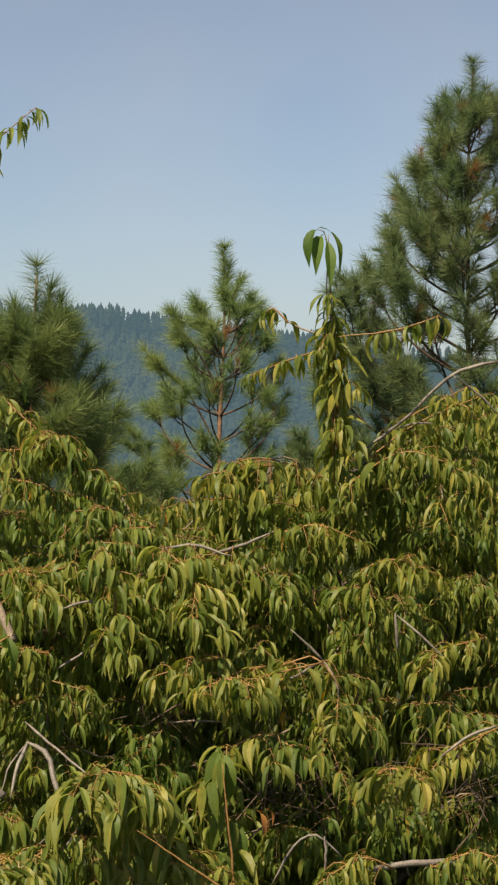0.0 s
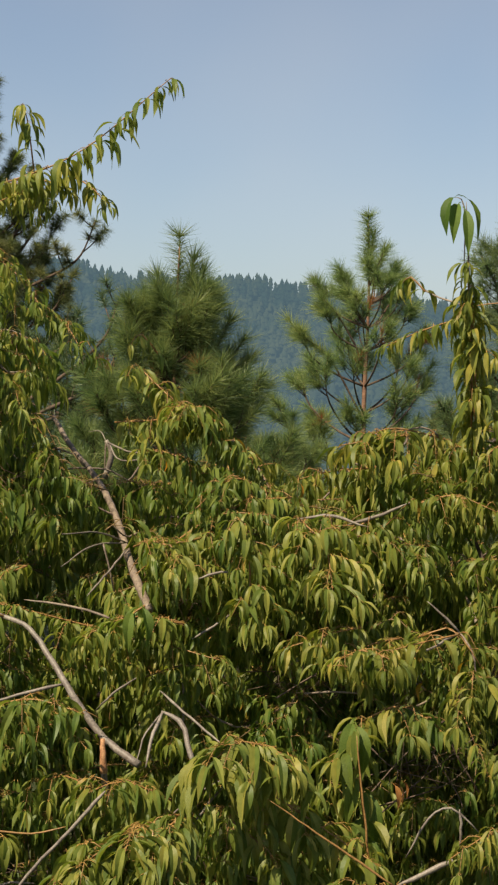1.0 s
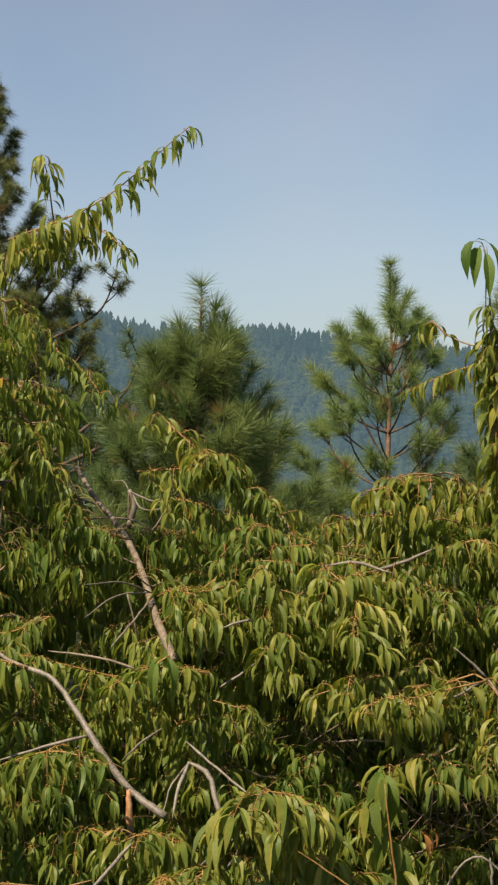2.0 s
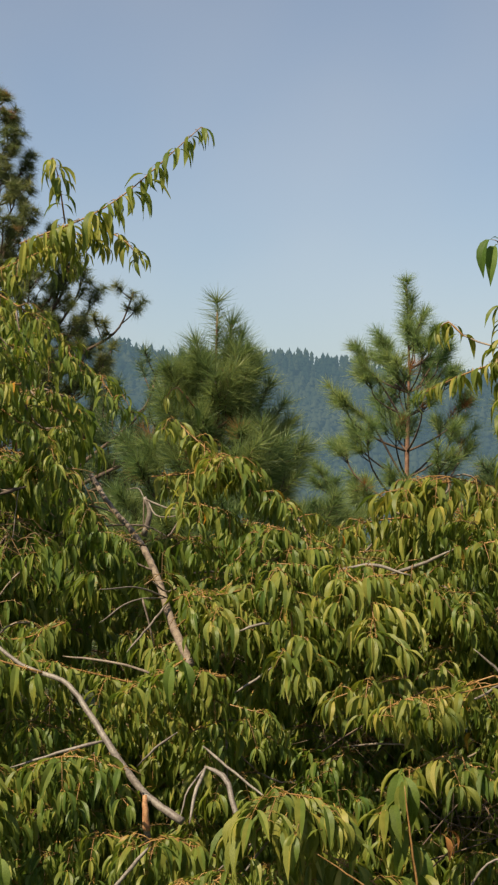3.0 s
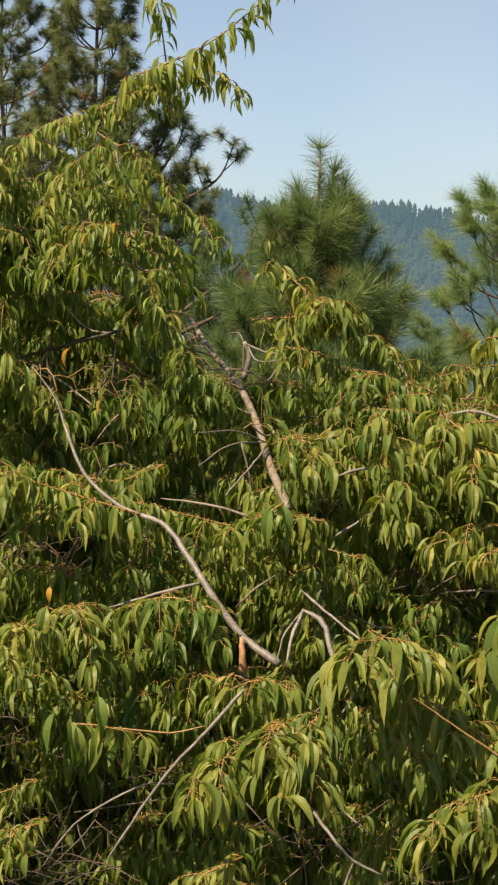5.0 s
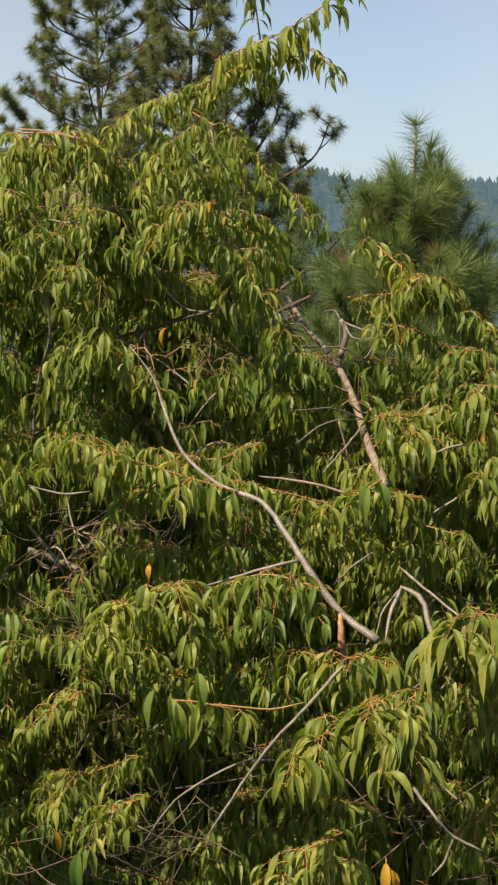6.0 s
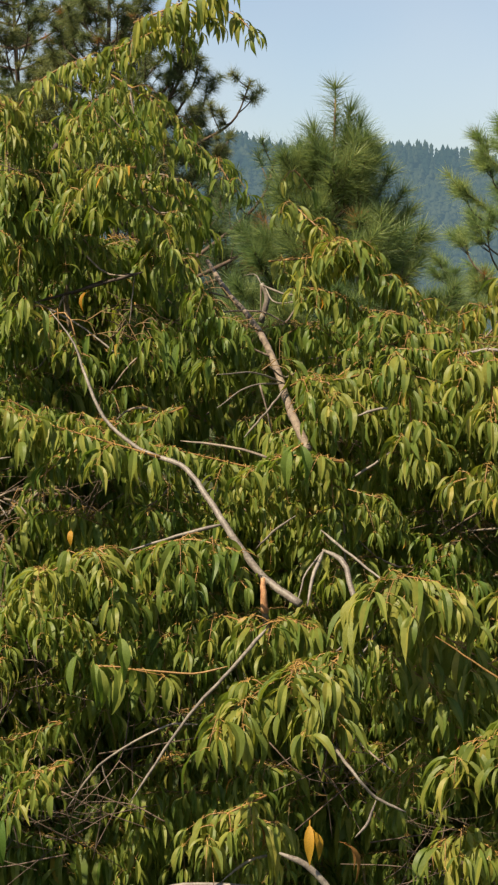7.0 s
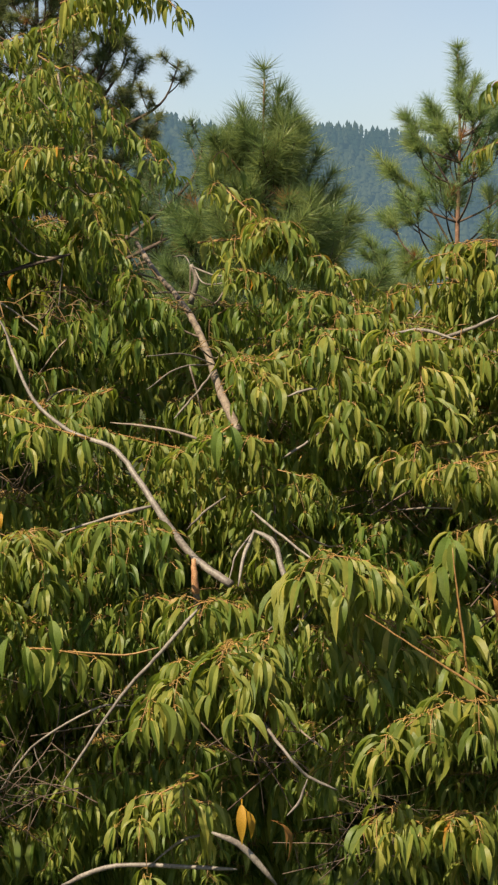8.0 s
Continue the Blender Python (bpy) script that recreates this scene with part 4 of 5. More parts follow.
spray(.018, .085, (0.640, 5.60, 2.149), (0.538, 5.55, 2.196), (0.456, 5.50, 2.139))
spray(.016, .090, (0.245, 4.90, 2.017), (0.160, 4.80, 2.042), (0.066, 4.70, 1.975))
spray(.016, .085, (0.676, 4.90, 2.141), (0.724, 4.85, 2.219), (0.801, 4.80, 2.171))
spray(.018, .090, (1.226, 5.30, 2.093), (1.090, 5.25, 2.040), (0.990, 5.20, 1.959))
spray(.018, .080, (1.255, 5.60, 2.304), (1.121, 5.50, 2.283), (1.023, 5.40, 2.232))
spray(.018, .085, (0.893, 5.60, 2.496), (0.981, 5.55, 2.532), (1.101, 5.50, 2.489))
spray(.014, .075, (0.862, 4.80, 1.827), (0.770, 4.75, 1.867), (0.655, 4.70, 1.814))
spray(.014, .075, (0.945, 4.80, 1.827), (1.046, 4.75, 1.879), (1.117, 4.70, 1.862))
spray(.013, .142, (-0.042, 4.72, 1.879), (-0.176, 4.65, 1.829), (-0.276, 4.58, 1.749))
spray(.014, .135, (-0.075, 4.72, 1.879), (-0.052, 4.67, 1.823), (-0.041, 4.62, 1.743))
spray(.014, .13, (0.239, 4.85, 2.025), (0.144, 4.78, 2.039), (0.051, 4.70, 1.968))
spray(.016, .13, (0.118, 4.85, 2.027), (0.197, 4.78, 2.045), (0.253, 4.70, 1.998))
spray(.018, .085, (-0.707, 5.30, 2.013), (-0.609, 5.25, 2.064), (-0.556, 5.20, 1.902))
spray(.020, .085, (-0.699, 5.40, 1.775), (-0.630, 5.35, 1.815), (-0.521, 5.30, 1.748))
spray(.015, .075, (-0.326, 5.60, 2.181), (-0.118, 5.50, 2.221), (0.124, 5.40, 2.176))
spray(.015, .085, (-0.216, 5.60, 2.234), (-0.412, 5.55, 2.289), (-0.560, 5.50, 2.327))
spray(.015, .085, (-0.526, 5.60, 2.278), (-0.644, 5.55, 2.308), (-0.761, 5.50, 2.268))
spray(.015, .085, (-0.440, 5.70, 2.402), (-0.577, 5.65, 2.360), (-0.742, 5.60, 2.398))
spray(.020, .070, (-0.083, 6.30, 3.012), (-0.141, 6.25, 3.083), (-0.172, 6.20, 3.053), sides=0)
spray(.018, .095, (-0.221, 6.20, 2.807), (-0.064, 6.10, 2.821), (0.039, 6.00, 2.860))
spray(.014, .080, (-0.141, 6.10, 2.722), (-0.031, 6.05, 2.713), (0.068, 6.00, 2.621))
spray(.014, .080, (-0.062, 5.80, 2.437), (0.100, 5.75, 2.549), (0.257, 5.70, 2.556))
spray(.016, .085, (-0.138, 5.70, 2.460), (-0.057, 5.65, 2.478), (0.051, 5.60, 2.386))
spray(.016, .080, (0.292, 5.80, 2.527), (0.382, 5.70, 2.499), (0.499, 5.60, 2.395))
spray(.018, .120, (0.228, 5.00, 1.909), (0.347, 4.90, 1.850), (0.487, 4.80, 1.775))
spray(.016, .125, (0.566, 4.80, 1.720), (0.401, 4.72, 1.726), (0.241, 4.65, 1.640))
spray(.024, .130, (-0.610, 5.00, 1.813), (-0.540, 5.00, 1.812), (-0.428, 5.00, 1.789), sides=0)
spray(.018, .085, (-0.400, 5.20, 2.018), (-0.294, 5.15, 2.046), (-0.249, 5.10, 1.989))
spray(.018, .085, (-0.360, 5.20, 1.885), (-0.265, 5.10, 1.917), (-0.175, 5.00, 1.864))
spray(.016, .105, (-0.595, 6.00, 3.503), (-0.323, 5.95, 3.611), (-0.052, 5.90, 3.827), sides=0)
spray(.014, .085, (-0.402, 6.10, 3.577), (-0.295, 6.05, 3.521), (-0.241, 6.00, 3.458), sides=0)
spray(.018, .080, (-0.606, 6.10, 3.470), (-0.499, 6.05, 3.544), (-0.376, 6.00, 3.515))
spray(.016, .090, (-0.480, 6.20, 3.587), (-0.494, 6.15, 3.719), (-0.507, 6.10, 3.772), sides=0)
spray(.016, .080, (-1.017, 6.10, 3.184), (-0.885, 6.05, 3.344), (-0.707, 6.00, 3.420))
spray(.016, .080, (-0.773, 6.10, 3.396), (-0.612, 6.05, 3.453), (-0.439, 6.00, 3.521))
spray(.018, .080, (-0.964, 6.20, 3.283), (-1.058, 6.15, 3.323), (-1.187, 6.10, 3.297))
spray(.018, .080, (-0.736, 6.20, 3.405), (-0.520, 6.10, 3.257), (-0.412, 6.00, 3.115))
spray(.020, .080, (-0.533, 6.20, 3.162), (-0.387, 6.10, 3.120), (-0.305, 6.00, 3.014))
spray(.015, .080, (-0.764, 6.00, 3.089), (-0.576, 5.95, 2.952), (-0.401, 5.90, 2.753))
spray(.016, .080, (-0.813, 6.00, 3.140), (-0.753, 5.95, 3.234), (-0.645, 5.90, 3.309))
spray(.018, .080, (-1.020, 6.00, 2.978), (-1.094, 5.95, 3.011), (-1.169, 5.90, 2.945))
spray(.018, .085, (-0.920, 5.90, 2.842), (-0.976, 5.85, 2.908), (-1.049, 5.80, 2.860))
spray(.018, .085, (-0.875, 5.90, 2.644), (-0.783, 5.85, 2.661), (-0.738, 5.80, 2.500))
spray(.016, .085, (-0.883, 6.00, 3.042), (-0.941, 5.95, 3.074), (-0.983, 5.90, 3.024))
spray(.016, .085, (-0.584, 5.90, 3.081), (-0.692, 5.85, 3.065), (-0.786, 5.80, 2.920))
spray(.016, .095, (-0.750, 5.50, 2.347), (-0.894, 5.45, 2.445), (-0.978, 5.40, 2.373))
spray(.016, .105, (-0.594, 5.50, 2.377), (-0.766, 5.40, 2.265), (-0.857, 5.30, 2.172))
spray(.016, .085, (-0.718, 5.20, 1.622), (-0.843, 5.15, 1.588), (-0.938, 5.10, 1.527))
spray(.016, .085, (-0.862, 5.20, 1.785), (-0.927, 5.15, 1.766), (-0.991, 5.10, 1.717))
spray(.018, .085, (-0.658, 5.00, 1.570), (-0.735, 4.95, 1.554), (-0.785, 4.90, 1.482))
spray(.018, .085, (-0.168, 4.80, 1.544), (-0.272, 4.75, 1.503), (-0.309, 4.70, 1.423))
spray(.018, .085, (0.235, 4.90, 1.603), (0.180, 4.85, 1.588), (0.139, 4.80, 1.519))
spray(.020, .135, (-0.091, 5.35, 2.331), (-0.115, 5.35, 2.316), (-0.129, 5.35, 2.301), sides=0)
spray(.016, .100, (-0.016, 6.20, 2.787), (-0.049, 6.20, 2.856), (-0.065, 6.20, 2.903), sides=0)
spray(.014, .090, (-0.011, 6.00, 2.853), (0.023, 5.95, 2.855), (0.055, 5.90, 2.802))
bare("grey", .003, .002, (-0.161, 5.95, 2.448), (-0.241, 5.83, 2.489), (-0.345, 5.70, 2.494))
bare("grey", .003, .002, (-0.161, 5.95, 2.453), (-0.262, 5.83, 2.451), (-0.345, 5.70, 2.400))
bare("grey", .003, .003, (-0.156, 5.95, 2.446), (-0.210, 5.83, 2.382), (-0.269, 5.70, 2.317))
bare("bark", .003, .004, (-0.429, 5.50, 2.327), (-0.281, 5.47, 2.310), (-0.154, 5.45, 2.269))
bare("grey", .003, .003, (-1.019, 5.30, 2.322), (-0.929, 5.30, 2.299), (-0.854, 5.30, 2.306))
bare("grey", .003, .003, (-1.039, 5.90, 2.230), (-1.011, 5.85, 2.144), (-0.961, 5.80, 2.076))
bare("grey", .003, .003, (-0.211, 5.20, 2.074), (-0.156, 5.15, 2.131), (-0.104, 5.10, 2.173))
bare("grey", .003, .003, (0.151, 4.85, 1.972), (0.097, 4.82, 1.930), (0.035, 4.80, 1.848))
bare("bark", .003, .0015, (0.821, 5.90, 3.290), (0.822, 5.90, 3.407), (0.814, 5.90, 3.480), (0.789, 5.90, 3.490))
spray(.015, .100, (0.175, 5.50, 2.544), (0.191, 5.45, 2.396), (0.179, 5.40, 2.265))
spray(.015, .110, (0.327, 5.50, 2.557), (0.394, 5.42, 2.484), (0.415, 5.35, 2.341))
spray(.016, .095, (0.602, 5.40, 2.244), (0.502, 5.35, 2.228), (0.396, 5.30, 2.169))
spray(.015, .110, (0.670, 5.90, 2.784), (0.609, 5.85, 2.780), (0.461, 5.80, 2.756))
spray(.015, .100, (-0.110, 5.60, 2.482), (-0.016, 5.55, 2.468), (0.021, 5.50, 2.364))
spray(.015, .105, (-0.008, 5.00, 1.882), (-0.128, 4.95, 1.938), (-0.227, 4.90, 1.912))
spray(.016, .115, (0.209, 4.75, 1.429), (0.291, 4.70, 1.487), (0.342, 4.65, 1.446))
spray(.016, .115, (0.533, 4.75, 1.380), (0.470, 4.70, 1.477), (0.407, 4.65, 1.480))
spray(.018, .120, (-0.302, 4.80, 1.399), (-0.236, 4.75, 1.483), (-0.140, 4.70, 1.510))
spray(.018, .110, (0.143, 4.90, 1.853), (0.236, 4.85, 1.780), (0.286, 4.80, 1.668))
spray(.016, .110, (-0.517, 5.20, 2.066), (-0.380, 5.15, 2.109), (-0.234, 5.10, 2.080))
spray(.016, .105, (0.391, 5.20, 2.194), (0.472, 5.15, 2.244), (0.555, 5.10, 2.223))
spray(.016, .105, (0.479, 5.20, 2.049), (0.577, 5.15, 2.101), (0.675, 5.10, 2.051))
spray(.016, .110, (0.823, 5.10, 1.978), (0.902, 5.05, 2.031), (0.996, 5.00, 1.982))
spray(0.012, 0.118, (0.044, 4.74, 1.888), (-0.118, 4.68, 1.847), (-0.28, 4.6, 1.74), sides=8)
spray(0.012, 0.112, (0.026, 4.74, 1.901), (-0.034, 4.68, 1.861), (-0.042, 4.62, 1.778), sides=4)
spray(0.012, 0.118, (0.293, 4.8, 2.024), (0.162, 4.76, 2.075), (0.07, 4.7, 2.016), sides=7)
spray(0.013, 0.105, (-0.46, 5.36, 2.294), (-0.713, 5.33, 2.374), (-0.899, 5.3, 2.438), sides=5)
spray(0.013, 0.1, (-0.621, 5.16, 2.065), (-0.573, 5.12, 2.006), (-0.541, 5.08, 1.845), sides=4)
spray(0.013, 0.1, (-0.614, 5.16, 2.072), (-0.71, 5.12, 2.042), (-0.806, 5.08, 1.962), sides=6)
spray(0.013, 0.095, (0.017, 5.45, 2.27), (-0.132, 5.42, 2.292), (-0.25, 5.38, 2.246), sides=6)
spray(0.013, 0.095, (0.749, 5.35, 2.262), (0.655, 5.32, 2.245), (0.554, 5.28, 2.224), sides=3)
spray(0.013, 0.095, (0.497, 5.4, 2.273), (0.419, 5.36, 2.263), (0.296, 5.32, 2.228), sides=3)
spray(0.013, 0.095, (0.319, 5.85, 2.599), (0.186, 5.8, 2.585), (0.056, 5.75, 2.515), sides=6)
spray(0.014, 0.095, (-1.227, 6.05, 3.31), (-1.075, 6.02, 3.303), (-0.949, 6.0, 3.262), sides=4)
spray(0.014, 0.095, (-1.176, 6.05, 3.276), (-1.047, 6.0, 3.257), (-0.93, 5.95, 3.181), sides=5)
spray(0.014, 0.095, (-1.263, 6.05, 3.244), (-1.149, 6.0, 3.255), (-1.056, 5.95, 3.167), sides=5)
spray(.020, .125, (0.497, 5.02, 1.700), (0.472, 5.02, 1.860), (0.450, 5.02, 2.070), sides=2)
spray(.018, .130, (-1.470, 7.00, 2.500), (-1.338, 6.95, 2.520), (-1.210, 6.90, 2.443))
spray(.018, .130, (-1.475, 7.00, 2.340), (-1.342, 6.95, 2.362), (-1.213, 6.90, 2.305))
spray(.018, .130, (-1.502, 7.10, 2.211), (-1.367, 7.05, 2.215), (-1.237, 7.00, 2.158))
spray(.018, .130, (0.290, 6.90, 2.243), (0.442, 6.85, 2.283), (0.590, 6.80, 2.209))
spray(.018, .130, (0.327, 6.90, 2.107), (0.460, 6.85, 2.148), (0.589, 6.80, 2.094))
spray(.018, .130, (0.290, 6.90, 2.204), (0.441, 6.85, 2.168), (0.571, 6.80, 2.152))
spray(.018, .130, (-0.225, 6.00, 2.057), (-0.139, 5.95, 2.079), (-0.022, 5.90, 2.050))
spray(.018, .130, (-0.210, 6.00, 1.989), (-0.123, 5.95, 2.028), (-0.040, 5.90, 1.984))
spray(.018, .11, (0.553, 6.50, 2.723), (0.655, 6.45, 2.707), (0.756, 6.40, 2.676))
spray(.018, .11, (0.541, 6.60, 2.649), (0.646, 6.55, 2.658), (0.767, 6.50, 2.630))
spray(.018, .11, (0.376, 6.60, 2.506), (0.501, 6.55, 2.533), (0.623, 6.50, 2.506))
spray(.018, .11, (0.285, 6.60, 2.544), (0.392, 6.55, 2.553), (0.516, 6.50, 2.562))


def tier(x, z):
    """Rises and falls with the layers of boughs, which dip and climb across the crowns."""
    drift = 0.35 * math.sin(2.3 * x + 0.7) + 0.22 * math.sin(5.9 * x - 1.1) + 0.10 * math.sin(13.0 * x)
    return math.sin(2 * math.pi * (z + 0.16 * drift) / 0.25 + 1.4 * drift) + 0.55 * math.sin(7.3 * x + 3.1 * z)


def fill(count, spread, rng, near, deep, lows=0.4, big=1.0):
    """The mass of the crowns behind the outer shoots: boughs and spurs under the skyline."""
    made = 0
    while made < count:
        x, z = rng.uniform(*spread), rng.uniform(lows, 3.5)
        y = float(front(z)) + rng.uniform(near, deep)
        if y > 8.8:
            continue
        top = EYE_Z + (float(skyline(x * EDGE_Y / y)) - EYE_Z) * y / EDGE_Y
        if z > top - 0.03 or (near < 0.7 and z < top - 0.25 and tier(x, z) < -0.05 and rng.uniform() < 0.85):
            continue
        made += 1
        crown = LEFT if x < 0.36 else RIGHT
        at = np.array([x, y, z])
        size = rng.uniform(0.066, 0.096) * big
        a = rng.uniform(-2.9, -0.25) if rng.uniform() < 0.8 else rng.uniform(0, 6.28)
        out = np.array([math.cos(a), 0.7 * math.sin(a), 0])
        far = rng.uniform(0.16, 0.34)
        tip = at + out * far + (0, 0, rng.uniform(-0.16, 0.0))
        mid = at + out * far * 0.5 + (0, 0, rng.uniform(0.0, 0.05))
        limit = EYE_Z + (float(skyline(tip[0] * EDGE_Y / tip[1])) - EYE_Z) * tip[1] / EDGE_Y
        if tip[2] > limit:
            tip[2] = mid[2] = limit
        if rng.uniform() < 0.75:
            crown.bough(rng.uniform(0.0090, 0.0120) * big, size, [at, mid, tip], sides=rng.integers(3, 7))
        else:
            crown.nodes.append(at)
            for s in range(rng.integers(3, 6)):
                crown.umbrella(at + rng.normal(0, 0.06, 3) * (1, 1, 0.5), size, rng.integers(6, 10))


fill_rng = np.random.default_rng(40)
fill(190, (-1.7, 1.9), fill_rng, 0.02, 0.25, 1.1)
fill(480, (-1.9, 2.0), fill_rng, 0.2, 0.75, 0.9)
fill(350, (-2.0, 2.1), fill_rng, 0.7, 1.6, 0.4, 1.7)


def backing(rng):
    """Crowns' far side: large shaded boughs, evenly spread in the camera's view to fill gaps."""
    for ax in np.arange(-0.32, 0.40, 0.029):
        for az in np.arange(-0.37, 0.09, 0.026):
            y = min(rng.uniform(6.9, 8.3), (EYE_Z - 0.2) / max(0.05, 0.012 - az))
            x, z = (ax + rng.uniform(-0.012, 0.012)) * y, EYE_Z + (az + rng.uniform(-0.010, 0.010)) * y
            top = EYE_Z + (float(skyline(ax * EDGE_Y)) - EYE_Z) * y / EDGE_Y
            if z > top - 0.08 or z < 0.1:
                continue
            crown = LEFT if x < 0.36 else RIGHT
            a = rng.choice([0.2, 2.9]) + rng.uniform(-0.5, 0.5)
            out = np.array([math.cos(a), math.sin(a), 0])
            at = np.array([x, y, z])
            crown.bough(0.016, 0.155, [at - out * 0.12, at + (0, 0, 0.02), at + out * 0.14 - (0, 0, 0.06)], sides=4)


backing(fill_rng)
fill(50, (-3.0, -2.0), fill_rng, 0.2, 1.5, 0.4, 1.3)
fill(50, (2.1, 3.0), fill_rng, 0.2, 1.5, 0.4, 1.3)


def tangle(at, rx, rz, rng):
    """Thin dead twigs that fill a hollow."""
    crown, tree = whose(at)
    pieces = []
    for _ in range(18):
        a = rng.uniform(0, 6.28)
        p = np.array(at) + (rng.uniform(-1, 1) * rx, rng.uniform(0.15, 0.8), rng.uniform(-1, 1) * rz)
        way = np.array([math.cos(a), rng.uniform(-0.6, 0.3), 0.7 * math.sin(a) + 0.2]) * rng.uniform(0.08, 0.22)
        bend = rng.normal(0, 0.035, 3)
        r = rng.choice([0.0010, 0.0015, 0.0024])
        pieces.append(tube(glide([p - way, p + bend, p + way], 9), r, r * 0.5, 4))
        if rng.uniform() < 0.6:
            side = rng.normal(0, 0.06, 3)
            pieces.append(tube(glide([p + bend, p + bend + side * 0.6, p + bend + side + (0, 0, 0.01)], 5), r * 0.6, r * 0.3, 4))
    for k in range(15):
        # shaded boughs on the far side close the view through
        y = at[1] + rng.uniform(1.05, 1.5)
        p = np.array([(at[0] + rng.uniform(-1, 1) * rx) * y / at[1], y, EYE_Z + (at[2] + rng.uniform(-0.5, 1.3) * rz - EYE_Z) * y / at[1]])
        crown.bough(0.015, 0.14, [p - (0.12, 0, 0), p + (0, 0, 0.02), p + (0.13, 0.03, -0.05)], sides=4)
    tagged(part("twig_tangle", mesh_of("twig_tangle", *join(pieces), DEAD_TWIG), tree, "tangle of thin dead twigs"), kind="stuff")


tangle_rng = np.random.default_rng(61)
for hollow in HOLLOWS:
    tangle(*hollow, tangle_rng)


def turned_leaf(material, label, at, size, turn):
    """A single discoloured leaf on its own stalk."""
    crown, tree = whose(at)
    v, f = SHAPES[turn % len(SHAPES)]
    ob = part("leaf", mesh_of("leaf", v * (1.35, 1, 1), f, material), tree, label)
    ob.matrix_world = pose(*at, 0, 0, 40 * turn) @ Matrix.Scale(size, 4)


turned_leaf(YELLOW_LEAF, "large yellow-orange dying leaf", (-0.058, 4.55, 1.548), 0.095, 0)
turned_leaf(YELLOW_LEAF, "large yellow-orange dying leaf", (-0.048, 4.58, 1.523), 0.070, 1)
turned_leaf(DRY_LEAF, "curled withered brown leaf", (0.026, 4.55, 1.501), 0.095, 2)
turned_leaf(DRY_LEAF, "curled withered brown leaf", (0.016, 4.58, 1.497), 0.080, 3)
turned_leaf(DRY_LEAF, "withered orange leaf", (-0.354, 5.30, 2.083), 0.050, 4)
turned_leaf(YELLOW_LEAF, "small orange leaf", (0.648, 5.30, 2.138), 0.060, 5)
turned_leaf(YELLOW_LEAF, "small orange leaf", (0.776, 5.40, 2.182), 0.070, 6)
turned_leaf(DRY_LEAF, "withered orange leaf", (0.545, 4.85, 1.956), 0.060, 11)
turned_leaf(DRY_LEAF, "withered orange leaf", (0.552, 4.87, 1.962), 0.055, 3)
turned_leaf(DRY_LEAF, "withered orange leaf", (0.538, 4.88, 1.950), 0.065, 1)
turned_leaf(YELLOW_LEAF, "small orange leaf", (-0.727, 5.85, 2.725), 0.070, 8)
turned_leaf(YELLOW_LEAF, "small orange leaf", (-0.685, 5.20, 2.125), 0.050, 9)
turned_leaf(YELLOW_LEAF, "small orange leaf", (-0.882, 4.90, 1.509), 0.060, 10)
turned_leaf(DRY_LEAF, "withered orange leaf", (-0.186, 4.75, 1.490), 0.070, 11)


def broad_leaf(at, size, turn, lean=0.0, swing=0.0):
    """A large leaf of a strong young shoot; swing carries its point aside."""
    crown, tree = whose(at)
    n = (int(size * 1000) + int(turn)) % 10
    v, f = SHAPES[n]
    me = mesh_of("leaf", v * (1.25, 1, 1), f, YOUNG_LEAF)
    crease(me, np.arange(len(v)) < ROWS[n])
    ob = part("leaf", me, tree, "broad fresh-green leaf")
    ob.matrix_world = pose(*at, lean, swing, turn) @ Matrix.Scale(size, 4)


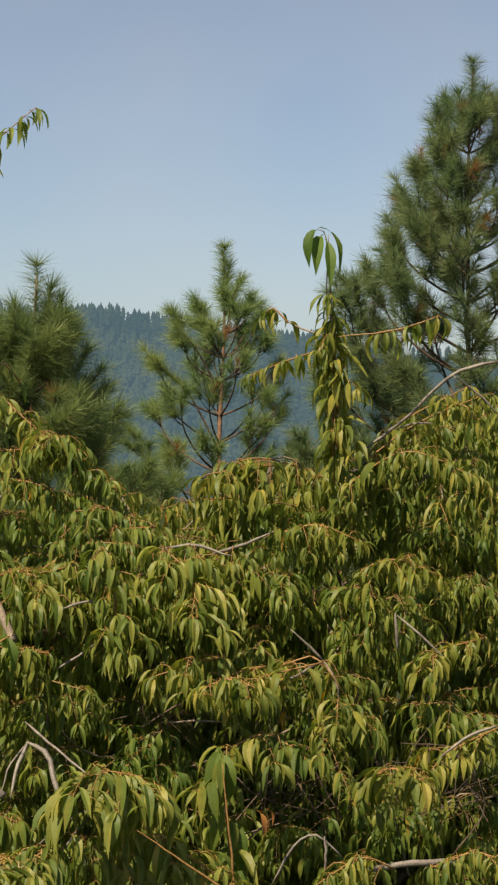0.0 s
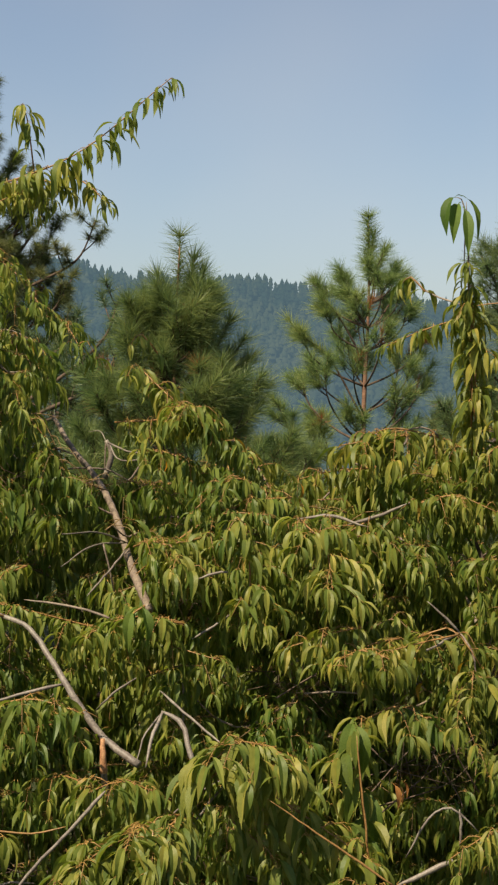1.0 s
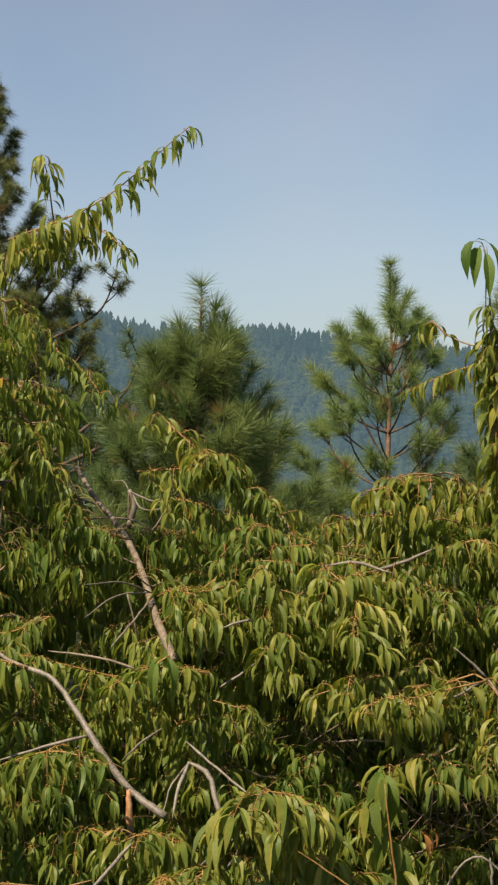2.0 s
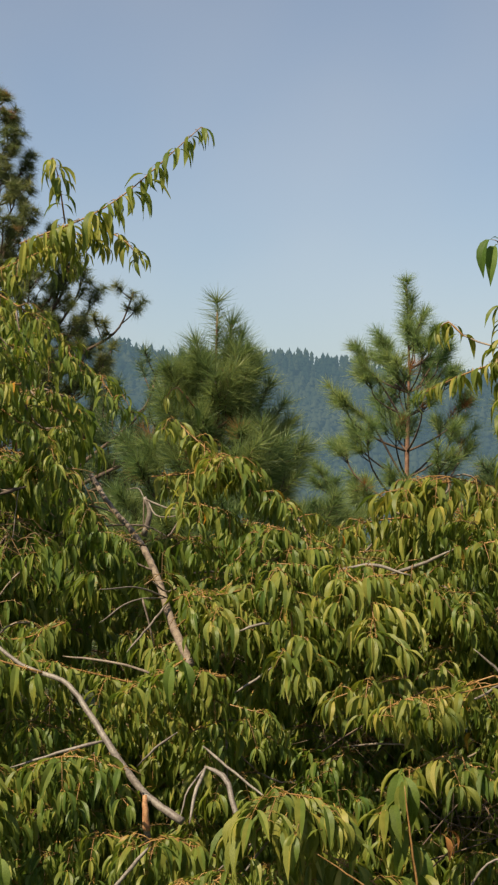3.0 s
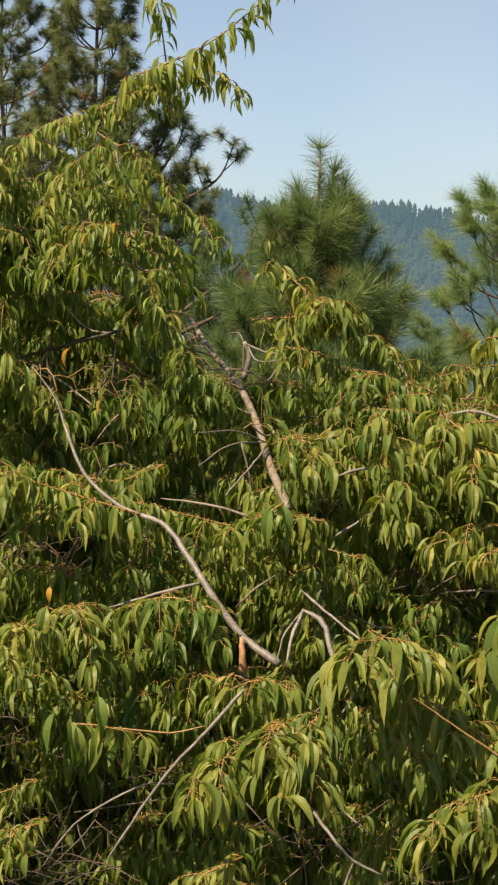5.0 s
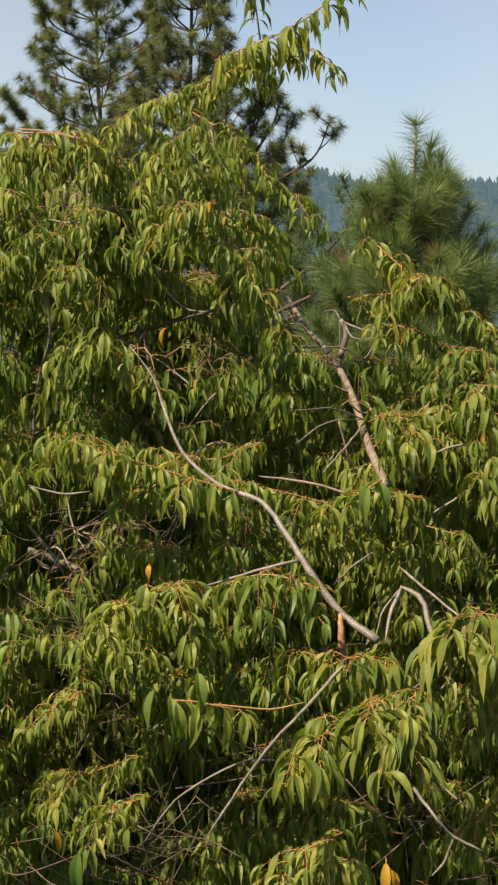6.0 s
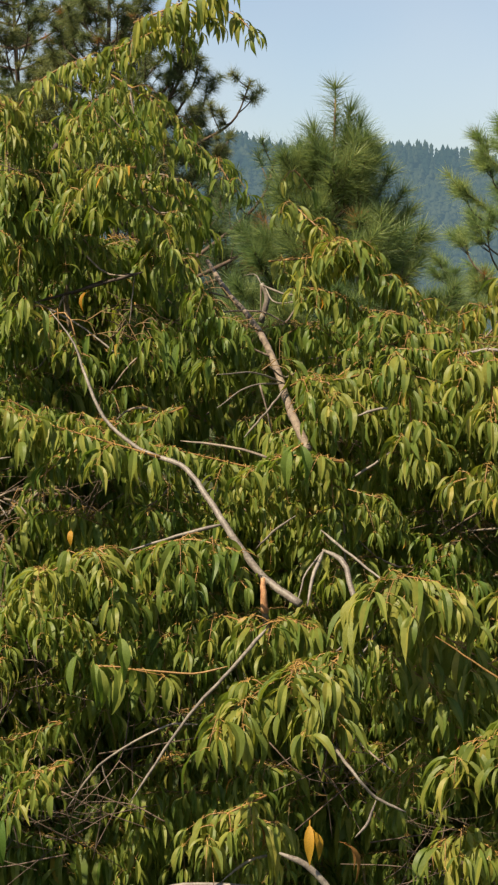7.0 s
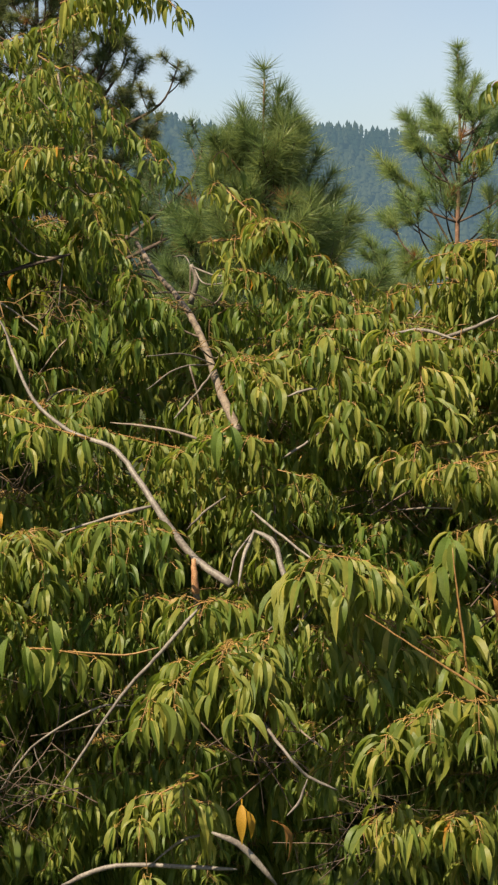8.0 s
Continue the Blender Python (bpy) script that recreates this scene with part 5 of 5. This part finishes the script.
broad_leaf((0.444, 5.03, 2.074), 0.155, -12, 0, 7)
broad_leaf((0.455, 5.03, 2.068), 0.145, 14, 4, -8)
broad_leaf((0.458, 5.04, 1.935), 0.135, -20, 0, 9)
broad_leaf((0.474, 5.03, 1.900), 0.167, 22, 2, -10)
broad_leaf((0.474, 5.04, 1.830), 0.135, -30, 0, 8)
broad_leaf((0.485, 5.03, 1.790), 0.117, 30, 0, -12)
broad_leaf((-0.124, 5.30, 2.318), 0.115, -20, 0)
broad_leaf((-0.095, 5.30, 2.329), 0.120, 25, 5)
broad_leaf((0.175, 4.80, 2.018), 0.120, -10, 3)
broad_leaf((0.200, 4.82, 2.011), 0.120, 20, 3)
broad_leaf((-0.781, 4.70, 1.512), 0.120, -15, 10)
broad_leaf((-0.645, 5.00, 1.841), 0.110, -30, 0)
broad_leaf((-0.603, 5.00, 1.820), 0.120, 15, 0)
broad_leaf((-0.454, 5.75, 2.579), 0.100, -20, 0)
broad_leaf((-0.497, 5.75, 2.588), 0.100, 20, 0)
broad_leaf((-0.522, 4.90, 1.904), 0.120, 15, 0)
broad_leaf((0.787, 5.88, 3.488), 0.130, -55, 0)
broad_leaf((0.801, 5.90, 3.470), 0.140, -25, -6)
broad_leaf((0.816, 5.86, 3.450), 0.150, 10, 0)
broad_leaf((0.830, 5.92, 3.489), 0.140, 60, 0)


def tie(crown, count, rng):
    """Thin stems that carry the shoots from the limbs."""
    nodes = np.array(crown.nodes)
    starts = nodes[rng.permutation(len(nodes))[:count]]
    starts = starts[starts[:, 1] > front(starts[:, 2]) + 0.10]
    pieces = []
    for p in starts:
        away = np.linalg.norm(nodes - p, axis=1)
        away[(away < 0.12) | (nodes[:, 1] < p[1] - 0.02)] = 9
        q = nodes[np.argmin(away)]
        if away.min() > 0.30:
            continue
        mid = (p + q) / 2 + (0, 0, rng.uniform(-0.04, 0.04))
        pieces.append(tube(glide([q, mid, p], 6), 0.0038, 0.0022, 4))
    return pieces


for crown, tree, near, blades in ((LEFT, left_tree, np.array([0.0, 4.8, 2.0]), LEAVES), (RIGHT, right_tree, np.array([0.7, 5.0, 2.1]), LATE_LEAVES)):
    stems = tie(crown, 500, fill_rng)
    tagged(part("stem_tangle", mesh_of("stem_tangle", *join(stems), BARK), tree, "thin grey-brown stems"), kind="stuff")
    crown.build(tree, near, *blades)
